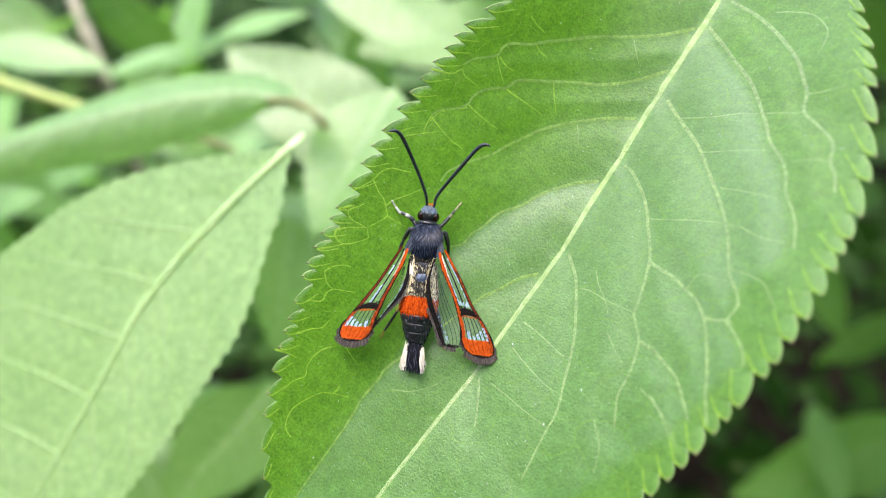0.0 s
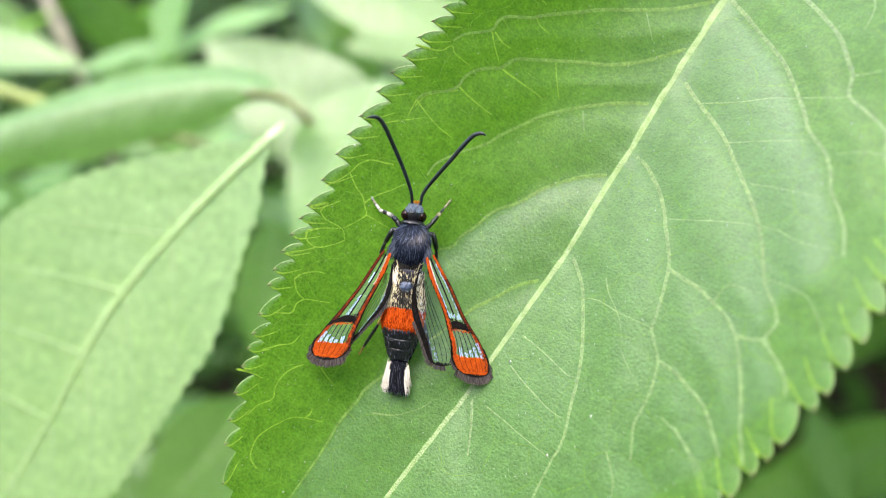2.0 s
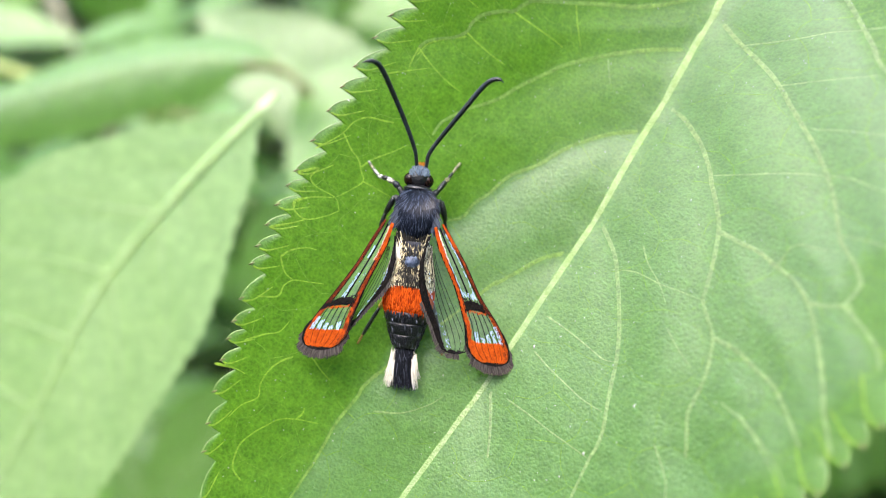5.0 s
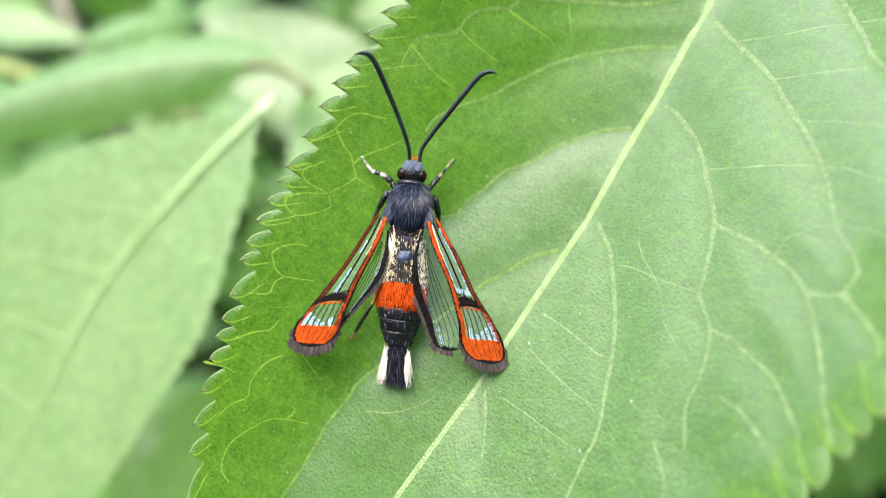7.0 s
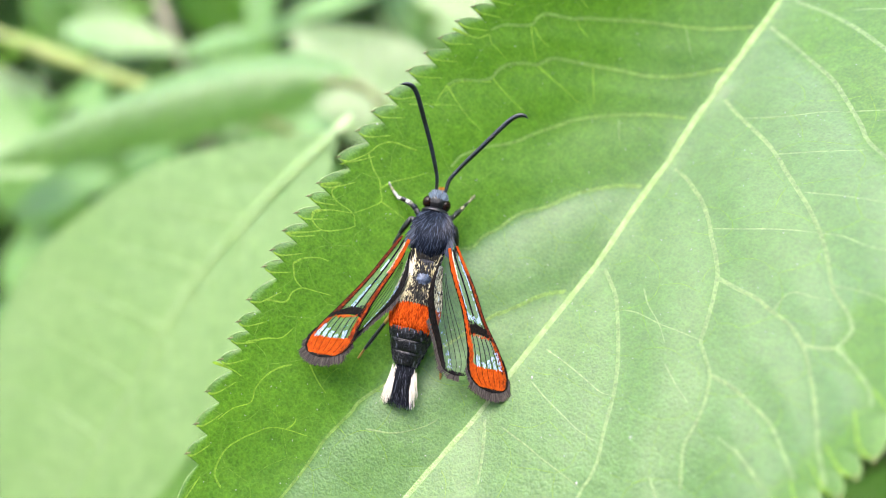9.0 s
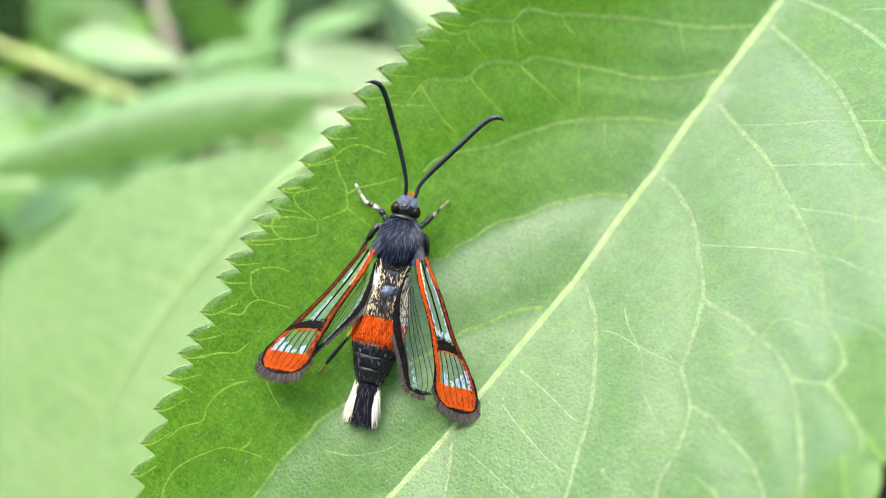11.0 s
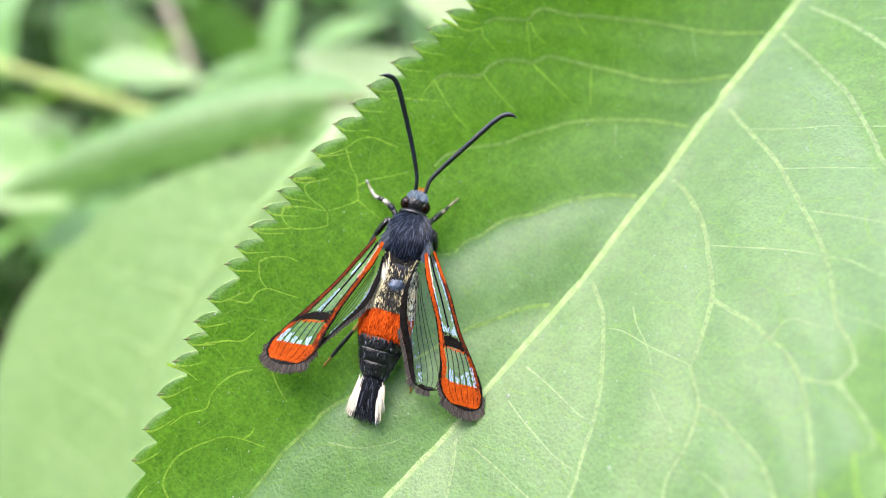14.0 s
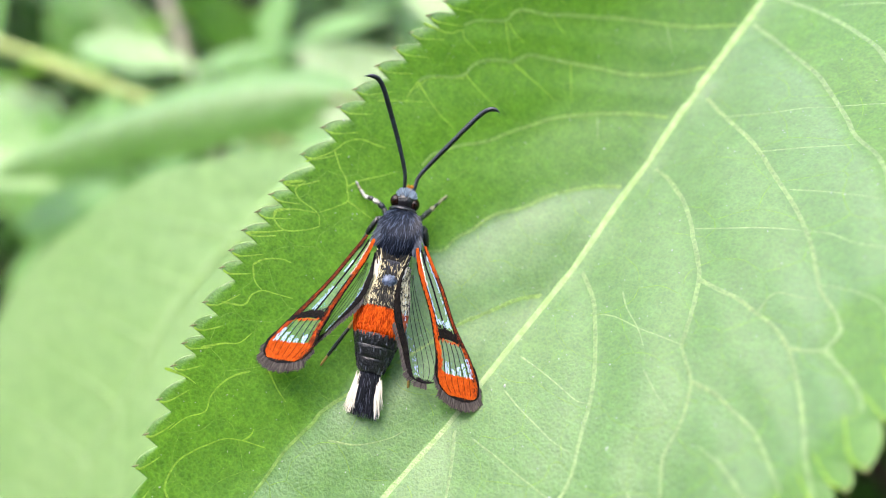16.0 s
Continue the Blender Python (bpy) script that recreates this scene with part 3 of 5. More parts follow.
def sheen_at(v, u):
    """0 on the plain green skin, 1 where the sheen is painted in, with a narrow border between them."""
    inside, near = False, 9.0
    for (x0, y0), (x1, y1) in zip(SHEEN_ZONE, SHEEN_ZONE[1:] + SHEEN_ZONE[:1]):
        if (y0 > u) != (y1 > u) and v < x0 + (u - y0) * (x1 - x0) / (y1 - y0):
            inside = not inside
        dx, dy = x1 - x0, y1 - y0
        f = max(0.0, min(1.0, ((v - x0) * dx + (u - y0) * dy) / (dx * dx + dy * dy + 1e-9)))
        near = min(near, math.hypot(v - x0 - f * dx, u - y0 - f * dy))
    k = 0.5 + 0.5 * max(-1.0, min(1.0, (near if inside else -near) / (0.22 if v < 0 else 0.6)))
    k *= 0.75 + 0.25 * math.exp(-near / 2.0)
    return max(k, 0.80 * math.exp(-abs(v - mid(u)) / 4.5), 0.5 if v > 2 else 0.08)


# how far along the leaf each tooth has its tip
LEFT_TEETH = (16.3, 14.75, 13.1, 12.1, 11.07, 9.85, 8.45, 7.25, 5.85, 4.08, 2.82, 1.46, -0.27, -2.0, -2.85, -3.95, -5.05, -6.2, -7.1, -8.82, -9.98, -10.85, -11.93, -13.48, -15.0, -16.3, -18.3, -19.8)
RIGHT_TEETH = (24.25, 23.1, 21.8, 20.8, 18.87, 16.96, 15.55, 13.6, 12.3, 11.4, 10.44, 9.05, 7.63, 6.3, 4.97, 4.1, 2.14, 1.24, 0.32, -1.08, -2.1, -3.1, -4.33)


def all_teeth(known, rng, pitch):
    """The known tips, carried on at the same pitch to both ends of the leaf."""
    u, tips = known[0], list(known)
    while u < 34.5:
        u += pitch * rng.uniform(0.8, 1.2)
        tips.insert(0, u)
    u = tips[-1]
    while u > -31:
        u -= pitch * rng.uniform(0.8, 1.2)
        tips.append(u)
    return tips


def build_leaf():
    leaf = thing("leaf", "broad serrated green leaf with pale veins on the shrub", "leaf")
    nv, rng = 58, random.Random(2)
    # rows across each half: from the notch under one tooth out to the tip of the next
    steps = (0.0, 0.04, 0.10, 0.18, 0.28, 0.38, 0.50, 0.62, 0.74, 0.85, 0.93, 0.97, 0.995)
    grid, tips, count = {}, [], {}
    for side, known, depth, bulge in ((-1, LEFT_TEETH, 0.80, 1.7), (1, RIGHT_TEETH, 0.55, 2.3)):
        teeth, i = all_teeth(known, rng, 1.4), 0
        for a, b in zip(teeth, teeth[1:]):
            size = min(1.0, ((a - b) / 1.3) ** 0.5) * min(1.0, (36 - a) / 3, (b + 33) / 3)
            for f in steps:
                dent = (1 - f) ** bulge
                u = a + (b - a) * f
                edge = left_edge(u) if side < 0 else right_edge(u)
                for j in range(nv + 1):
                    g = (j / nv) ** 0.8
                    near = g**16
                    v = mid(u) + (edge - mid(u)) * g - side * near * dent * depth * size
                    grid[side, i, j] = (v, u)
                if f == 0.995:
                    tips.append((side, i))
                i += 1
        count[side] = i
    verts, faces, at, sheen_share = [], [], {}, []
    for key, (v, u) in grid.items():
        at[key] = len(verts)
        rim = (key[2] / nv) ** 0.8
        verts.append(Vector((v, u, blade_height(v, u) - 0.10 * max(0.0, rim - 0.955) / 0.045)) * MM)
        # tooth rims take the same pale tone
        sheen_share.append(max(sheen_at(v, u), (0.9 if key[0] < 0 else 0.4) * max(0.0, rim - 0.955) / 0.045))
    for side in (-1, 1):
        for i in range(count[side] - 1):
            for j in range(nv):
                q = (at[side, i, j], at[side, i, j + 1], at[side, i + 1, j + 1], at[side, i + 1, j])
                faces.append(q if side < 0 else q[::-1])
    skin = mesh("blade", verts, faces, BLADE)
    skin.attributes.new("sheen_share", "FLOAT", "POINT").data.foreach_set("value", sheen_share)
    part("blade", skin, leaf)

    for side in (-1, 1):
        line = [verts[at[side, i, nv]] for i in range(count[side])]
        part("margin", mesh("margin", *tube_data(line, [0.036 * MM] * len(line), 6, 0.5), MARGIN), leaf, "pale thickened leaf margin")
    cone = mesh("tooth_tip", *tube_data([Vector((0, -0.22, 0)) * MM, Vector((0, 0.02, 0)) * MM, Vector((0, 0.12, 0)) * MM], [0.03 * MM, 0.04 * MM, 0.008 * MM], 6), TOOTH)
    for side, i in tips:
        p = verts[at[side, i, nv]]
        ob = part("tooth_tip", cone, leaf)
        ob.matrix_basis = Matrix.Translation(p) @ pose(0, 0, 0, 0, 0, 180 - side * -35)

    def ribbon(line, r0, r1, sides=6, proud=0.0, flat=0.25):
        pts, rad = [], []
        for k, p in enumerate(line):
            f = k / (len(line) - 1)
            pts.append(Vector((p.x, p.y, blade_height(p.x, p.y) + proud)) * MM)
            rad.append((r0 + (r1 - r0) * f) * MM)
        return tube_data(pts, rad, sides, flat)

    def strip(line, r0, r1, proud):
        """A low rounded welt along a line on the blade, its sides running into the skin."""
        verts, faces, n = [], [], len(line)
        for k, p in enumerate(line):
            d = (line[min(k + 1, n - 1)] - line[max(k - 1, 0)]).normalized()
            side = Vector((-d.y, d.x, 0)) * (r0 + (r1 - r0) * k / (n - 1)) * (0.4 if k in (0, n - 1) else 1.0)
            for f in (-1.0, -0.5, 0.0, 0.5, 1.0):
                q = p + side * f
                verts.append(Vector((q.x, q.y, blade_height(q.x, q.y) + proud - (proud + 0.004) * f * f)) * MM)
        for k in range(n - 1):
            for f in range(4):
                faces.append((k * 5 + f + 1, k * 5 + f, k * 5 + f + 5, k * 5 + f + 6))
        return verts, faces

    part("midrib", mesh("midrib", *ribbon(mid_line, 0.10, 0.36, 12, -0.01, 0.16), RIB), leaf, "thick pale yellow-green midrib")
    for line in vein_lines:
        part("side_vein", mesh("side_vein", *strip(line, 0.155, 0.08, 0.008), PALE_VEIN if line[-1].x > 0 else VEIN), leaf)
    for line in loop_lines:
        part("small_vein", mesh("small_vein", *strip(line, 0.075, 0.032, 0.005), PALE_VEIN if sheen_at(*line[len(line) // 2].xy) > 0.3 else LOOP), leaf)
    for side, i in tips:
        a, b = grid[side, i, nv - 1], grid[side, max(0, i - 4), nv - 4]
        c = grid[side, max(0, i - 9), nv - 7]
        line = spline([(a[0], a[1], 0), ((a[0] + b[0]) / 2, (a[1] + b[1]) / 2 - 0.08, 0), (*b, 0), (*c, 0)], 12)
        part("tooth_vein", mesh("tooth_vein", *strip(line, 0.055, 0.04, 0.006), LOOP), leaf)
    pieces = [strip(line, 0.034, 0.034, 0.004) for line in net_lines]
    tagged(part("vein_network", mesh("vein_network", *joined(pieces), NET), leaf, "fine net of pale small veins"), kind="stuff")
    stalk = spline([(mid(36), 35.5, blade_height(mid(36), 36)), (-5.5, 44, 4.0), (-8.5, 56, 1.0), (-12, 70, -8)], 24)
    tube("petiole", stalk, [0.55 + 0.02 * k for k in range(24)], RIB, leaf, 10)
    # pale dust on the skin
    pieces = []
    for _ in range(900):
        u = rng.uniform(-28, 30)
        v = rng.uniform(left_edge(u) + 0.6, right_edge(u) - 0.6)
        r = rng.uniform(0.012, 0.04) * (2.0 if rng.random() < 0.03 else 1)
        c = Vector((v, u, blade_height(v, u) + r * 0.4)) * MM
        d = Vector((rng.uniform(-1, 1), rng.uniform(-1, 1), 0)).normalized() * r * MM * rng.uniform(0.6, 1.4)
        pieces.append(tube_data([c - d, c, c + d], [r * 0.5 * MM, r * 0.8 * MM, r * 0.4 * MM], 5, 0.6))
    tagged(part("dust", mesh("dust", *joined(pieces), SPECK), leaf, "scattered pale dust specks"), kind="stuff")
    return leaf


# ---- the moth, in its own space: x right, y ahead, z up from the leaf ----
def body_row(y):
    """Centre x, centre z, half width and half height of the body at y."""
    return (
        curve_value([(-4.8, 0.3), (-2.5, 0.17), (0, 0.08), (3, -0.02)], y),
        curve_value([(-4.8, 0.85), (-2.5, 1.15), (0, 1.35), (2, 1.5), (3.3, 1.5)], y),
        curve_value([(-4.8, 0.62), (-4.1, 0.86), (-3.2, 1.12), (-2.3, 1.28), (-1.2, 1.22), (-0.2, 1.0), (0.5, 0.92)], y),
        curve_value([(-4.8, 0.50), (-4.1, 0.68), (-3.2, 0.86), (-2.3, 0.95), (-1.2, 0.92), (0.5, 0.9)], y),
    )


def body_point(y, a, grow=1.0):
    x, z, w, h = body_row(y)
    return Vector((x + grow * w * math.cos(a), y, z + grow * h * math.sin(a)))


def abdomen_segment(moth, name, y0, y1, mat, label):
    """One ring of the abdomen, bulged and overlapping the next."""
    verts, faces, sides, rings = [], [], 32, 8
    for i in range(rings + 1):
        f = i / rings
        y = y0 + (y1 - y0) * f
        grow = 0.93 + 0.07 * math.sin(math.pi * min(1.0, 0.15 + f * 0.8)) + 0.02 * f
        if i in (0, rings):
            grow *= 0.93
        for k in range(sides):
            verts.append(body_point(y, 2 * math.pi * k / sides, grow) * MM)
    for i in range(rings):
        for k in range(sides):
            k2 = (k + 1) % sides
            faces.append((i * sides + k, (i + 1) * sides + k, (i + 1) * sides + k2, i * sides + k2))
    faces.append(tuple(range(sides)))
    faces.append(tuple(range(rings * sides, (rings + 1) * sides))[::-1])
    return part(name, mesh(name, verts, faces, mat), moth, label)


def coat(parent, rng, count, y0, y1, mat, length, width, label="", gap=0.0):
    """Flat scales lying backwards on the body between y0 and y1; a gap keeps the middle free, a negative one only that."""
    pieces = []
    for _ in range(count):
        y, a = rng.uniform(y1, y0), rng.uniform(-0.25, math.pi + 0.25)
        if gap < 0:
            a = math.pi / 2 + 0.25 + rng.uniform(gap, -gap)
        elif abs(a - math.pi / 2) < gap * rng.uniform(0.6, 1.3):
            a += 0.6 if a > math.pi / 2 else -0.6
        p = body_point(y, a, 1.0 if not gap else 1.012)
        q = body_point(y - 0.3, a + rng.uniform(-0.1, 0.1), 1.03)
        pieces.append(hair_data(p * MM, q - p, rng.uniform(0.6, 1.3) * length * MM, width * MM * rng.uniform(0.7, 1.3), rng.uniform(0.0, 0.08) * MM))
    return tagged(part("scale_coat", mesh("scale_coat", *joined(pieces), mat), parent, label), kind="stuff")


def wing_point(outer, inner, s, c, height):
    """A place on a wing: s from base to tip, c from the inner edge (0) to the outer one (1)."""
    m, c = len(outer) - 1, float(c)
    x = float(s) * m
    k = min(int(x), m - 1)
    if k == m - 1 and outer[-1] == inner[-1]:
        a, b = Vector((*outer[k], 0)), Vector((*inner[k], 0))
        middle, t = (a + b) / 2, min(1.0, x - k)
        p = middle + (Vector((*outer[-1], 0)) - middle) * t + (c - 0.5) * (a - b) * math.sqrt(max(0.0, 1 - t * t))
        return Vector((p.x, p.y, height(p.x, p.y)))
    a, b = spline_at(outer, k, x - k), spline_at(inner, k, x - k)
    p = b + (a - b) * c
    return Vector((p.x, p.y, height(p.x, p.y) + 0.05 * math.sin(c * 9) * (1 - s)))


def spline_at(points, k, t):
    p = [Vector((*q, 0)) for q in points]
    p = [2 * p[0] - p[1], *p, 2 * p[-1] - p[-2]]
    a, b, c, d = p[k : k + 4]
    return 0.5 * (2 * b + (c - a) * t + (2 * a - 5 * b + 4 * c - d) * t * t + (3 * b - a - 3 * c + d) * t**3)


def wing_patch(name, shape, s0, s1, c0, c1, mat, parent, lift=0.0, label="", ns=24, nc=8, thick=0.02, bow=0.0):
    """A thin solid patch of a wing; c0 and c1 may be functions of s."""
    verts, faces = [], []
    f0 = c0 if callable(c0) else (lambda s: c0)
    f1 = c1 if callable(c1) else (lambda s: c1)
    for layer in (thick / 2, -thick / 2):
        for i in range(ns + 1):
            s = s0 + (s1 - s0) * i / ns
            for j in range(nc + 1):
                c = f0(s) + (f1(s) - f0(s)) * j / nc
                verts.append((wing_point(*shape[:2], min(1.0, s + bow * (2 * c - 1) ** 2), c, shape[2]) + Vector((0, 0, lift + layer))) * MM)
    w, n = nc + 1, (ns + 1) * (nc + 1)
    for i in range(ns):
        for j in range(nc):
            q = (i * w + j, i * w + j + 1, (i + 1) * w + j + 1, (i + 1) * w + j)
            faces += [q, tuple(k + n for k in q[::-1])]
    rim = [i * w for i in range(ns + 1)] + [ns * w + j for j in range(1, w)] + [i * w + nc for i in range(ns - 1, -1, -1)] + [j for j in range(nc - 1, 0, -1)]
    for a, b in zip(rim, rim[1:] + rim[:1]):
        faces.append((a, b, b + n, a + n))
    return part(name, mesh(name, verts, faces, mat), parent, label)


def wing_scales(shape, rng, count, s0, s1, c0, c1, mat, parent, label=""):
    """Small flat scales lying towards the wing tip, with a ragged outline."""
    f0 = c0 if callable(c0) else (lambda s: c0)
    f1 = c1 if callable(c1) else (lambda s: c1)
    pieces = []
    for _ in range(count):
        s = rng.uniform(s0, s1)
        c = f0(s) + (f1(s) - f0(s)) * rng.uniform(-0.03, 1.03)
        p = wing_point(*shape[:2], s, c, shape[2])
        q = wing_point(*shape[:2], min(1.0, s + 0.04), c, shape[2])
        way = q - p + Vector((rng.uniform(-0.06, 0.06), rng.uniform(-0.04, 0.04), 0.012))
        if (q - p).length > 0.02:
            pieces.append(hair_data((p + Vector((0, 0, 0.04 + rng.uniform(0, 0.015)))) * MM, way, rng.uniform(0.07, 0.14) * MM, rng.uniform(0.018, 0.032) * MM))
    return tagged(part("scale_coat", mesh("scale_coat", *joined(pieces), mat), parent, label), kind="stuff")


def wing_vein(shape, way, r, mat, parent, name="vein", lift=0.01):
    pts = [wing_point(*shape[:2], s, c, shape[2]) + Vector((0, 0, lift)) for s, c in way]
    return tube(name, pts, [r] * len(pts), mat, parent, 6, 0.7)


def forewing(moth, shape, rng, dark_front, silver):
    """Clear cells between rust and orange borders, a black bar, an orange tip and a grey fringe."""
    lo = lambda s: 0.20 - 0.07 * s
    hi = lambda s: 0.80 + 0.06 * s
    wing = wing_patch("forewing", shape, 0.04, 0.57, lo, hi, CLEAR, moth, 0.0, "long clear forewing with black bar and orange tip", 30, 8, 0.012)
    front = lambda s: hi(s) + 0.125
    wing_patch("outer_border", shape, 0.0, 0.97, front, 1.0, WING_BLACK, wing, 0.0, "blackish outer border", 44, 4, 0.07)
    wing_patch("outer_stripe", shape, 0.0, 0.93, hi, front, RUST_ORANGE, wing, 0.005, "rust-red stripe along the outer border", 44, 3, 0.06)
    wing_scales(shape, rng, 320, 0.0, 0.24, hi, 0.96, SCALE_ORANGE if not dark_front else SCALE_RUST, wing, "orange scales at the wing base")
    wing_scales(shape, rng, 420, 0.2, 0.56 if dark_front else 0.9, hi, front, SCALE_RUST, wing, "rust scales")
    wing_patch("inner_border", shape, 0.0, 0.30, 0.03, lambda s: lo(s) + 0.10 * (1 - s / 0.3), ORANGE, wing, 0.0, "orange inner border at the wing base", 24, 4, 0.06)
    wing_patch("inner_border", shape, 0.30, 0.92, 0.03, lambda s: lo(s) - 0.02, RUST_ORANGE, wing, 0.0, "rust inner border", 36, 4, 0.06)
    wing_scales(shape, rng, 260, 0.0, 0.34, 0.03, lambda s: lo(s) + 0.06, SCALE_ORANGE, wing, "orange scales")
    wing_scales(shape, rng, 340, 0.3, 0.92, 0.0, lo, SCALE_RUST if dark_front else SCALE_ORANGE, wing, "rust-orange scales")
    wing_patch("inner_edge", shape, 0.12, 0.93, -0.03, 0.03, WING_BLACK, wing, 0.0, "dark inner edge", 44, 2, 0.05)
    wing_patch("black_bar", shape, 0.54, 0.588, 0.10, 0.96, WING_BLACK, wing, 0.03, "black cross bar", 10, 12, 0.03, 0.035)
    wing_scales(shape, rng, 200, 0.53, 0.585, 0.14, 0.92, SCALE_BLACK, wing, "black scales")
    wing_scales(shape, rng, 60, 0.588, 0.60, 0.2, 0.8, SCALE_ORANGE, wing, "orange scales under the bar")
    wing_patch("outer_window", shape, 0.59, 0.78, 0.14, 0.86, CLEAR, wing, 0.0, "", 12, 8, 0.012)
    wing_patch("tip_patch", shape, 0.775, 0.96, 0.05, 0.95, ORANGE, wing, 0.012, "orange-red wing tip", 16, 12, 0.03, -0.03)
    wing_scales(shape, rng, 1000, 0.768, 0.95, 0.06, 0.94, SCALE_ORANGE, wing, "orange-red scales")
    wing_patch("dark_edge", shape, 0.955, 1.0, 0.0, 1.0, WING_BLACK, wing, 0.02, "", 8, 12, 0.04)
    wing_patch("dark_edge", shape, 0.70, 0.96, 0.955, 1.02, WING_BLACK, wing, 0.035, "", 16, 3, 0.03)
    wing_patch("dark_edge", shape, 0.66, 0.96, -0.03, 0.035, WING_BLACK, wing, 0.035, "", 16, 3, 0.03)
    wing_scales(shape, rng, 160, 0.955, 0.99, 0.02, 0.98, SCALE_BLACK, wing, "black scales")
    for k in range(5):
        c = 0.20 + 0.145 * k
        wing_vein(shape, [(0.60 + 0.0125 * i, c + 0.003 * math.sin(i * 0.6)) for i in range(14)], 0.02, WING_BLACK, wing, lift=0.065)
        wing_vein(shape, [(0.765 + 0.0125 * i, c + 0.003 * math.sin(i * 0.6)) for i in range(14)], 0.014, TIP_LINE, wing, lift=0.06)
    for k, start in enumerate((0.70, 0.735, 0.715, 0.69, 0.66)):
        c = 0.225 + 0.145 * k
        wing_scales(shape, rng, int(620 * (0.77 - start)), start, 0.765, c, c + 0.085, SCALE_SILVER, wing, "silver-blue cell")
    wing_vein(shape, [(0.02 + 0.055 * i, 0.52 - 0.006 * i) for i in range(11)], 0.040, WING_BLACK, wing, lift=0.02)
    wing_vein(shape, [(0.02 + 0.055 * i, hi(0.055 * i) - 0.01) for i in range(11)], 0.03, WING_BLACK, wing, lift=0.02)
    wing_vein(shape, [(0.05 + 0.055 * i, lo(0.055 * i) + 0.01) for i in range(11)], 0.03, WING_BLACK, wing, lift=0.02)
    wing_scales(shape, rng, 110, 0.03, 0.34, lambda s: lo(s) + 0.10 * (1 - s / 0.4), lambda s: lo(s) + 0.10 * (1 - s / 0.4) + 0.09 * (1 - s), FUR_WHITE if not dark_front else FUR_CREAM, wing, "cream stripe at the wing base")
    for s0, s1, c0, c1 in silver:
        wing_scales(shape, rng, int(900 * (s1 - s0) * (c1 - c0) + 60), s0, s1, c0, c1, SCALE_SILVER, wing, "silver-blue streak")
    pieces = []
    edge = [(5 / 6 + math.sin(a) / 6, 1.0) for a in np.linspace(-0.1, 1.57, 50)] + [(5 / 6 + math.sin(a) / 6, 0.0) for a in np.linspace(1.57, -0.2, 50)]
    mid_p = wing_point(*shape[:2], 0.70, 0.5, shape[2])
    for s, c in edge:
        p = wing_point(*shape[:2], s, c, shape[2])
        out = (p - mid_p) * Vector((1, 1, 0))
        out = out.normalized() + Vector((0, -0.35, -0.05))
        for _ in range(8):
            w = out + Vector((rng.uniform(-0.22, 0.22), rng.uniform(-0.22, 0.22), rng.uniform(-0.08, 0.08)))
            jitter = Vector((rng.uniform(-0.06, 0.06), rng.uniform(-0.06, 0.06), rng.uniform(-0.02, 0.02)))
            long = 0.50 if s > 0.90 else 0.28
            pieces.append(hair_data((p + jitter - out * 0.05) * MM, w, rng.uniform(0.7, 1.1) * long * MM, 0.055 * MM))
    tagged(part("fringe", mesh("fringe", *joined(pieces), FRINGE), wing, "grey-brown hair fringe"), kind="stuff")
    return wing


def hindwing(moth, shape, rng, dark):
    wing = wing_patch("hindwing", shape, 0.0, 0.97, 0.10, 1.0, CLEAR_HIND, moth, 0.0, "clear smoky hindwing with dark margin", 30, 10, 0.012)
    wing_patch("inner_margin", shape, 0.0, 1.0, lambda s: 0.0, lambda s: dark * (0.12 + 0.14 * math.sin(math.pi * min(1.0, s * 1.1))), WING_BLACK, wing, 0.01, "black inner margin", 30, 4, 0.03)
    wing_patch("end_margin", shape, 0.95, 1.0, 0.0, 1.0, WING_BLACK, wing, 0.01, "", 4, 10, 0.03)
    for c in (0.38, 0.55, 0.72, 0.88):
        wing_vein(shape, [(0.12 + 0.07 * i, 0.5 + (c - 0.5) * min(1.0, 0.3 + 0.09 * i)) for i in range(13)], 0.013, WING_BLACK, wing)
    pieces = []
    edge = [(s, 0.0) for s in np.linspace(0.45, 0.98, 40)] + [(0.99, c) for c in np.linspace(0.0, 1.0, 30)]
    for s, c in edge:
        p = wing_point(*shape[:2], s, c, shape[2])
        inward = wing_point(*shape[:2], max(0.0, s - 0.2), 0.6, shape[2])
        out = ((p - inward) * Vector((1, 1, 0))).normalized()
        for _ in range(5):
            w = out + Vector((rng.uniform(-0.2, 0.2), rng.uniform(-0.3, 0.1), rng.uniform(-0.05, 0.05)))
            pieces.append(hair_data((p - out * 0.03) * MM, w, rng.uniform(0.2, 0.34) * MM, 0.05 * MM))
    tagged(part("fringe", mesh("fringe", *joined(pieces), FRINGE), wing, "grey-brown hair fringe"), kind="stuff")
    wing_scales(shape, rng, 420, 0.1, 0.97, 0.0, lambda s: dark * 0.2, SCALE_BLACK, wing, "black scales along the inner margin")
    wing_scales(shape, rng, 160, 0.9, 0.96, 0.0, 1.0, SCALE_BLACK, wing, "black scales along the end")
    wing_scales(shape, rng, 34, 0.25, 0.85, 0.24, 0.36, SCALE_SILVER, wing, "faint silver-blue streak beside the margin")
    return wing


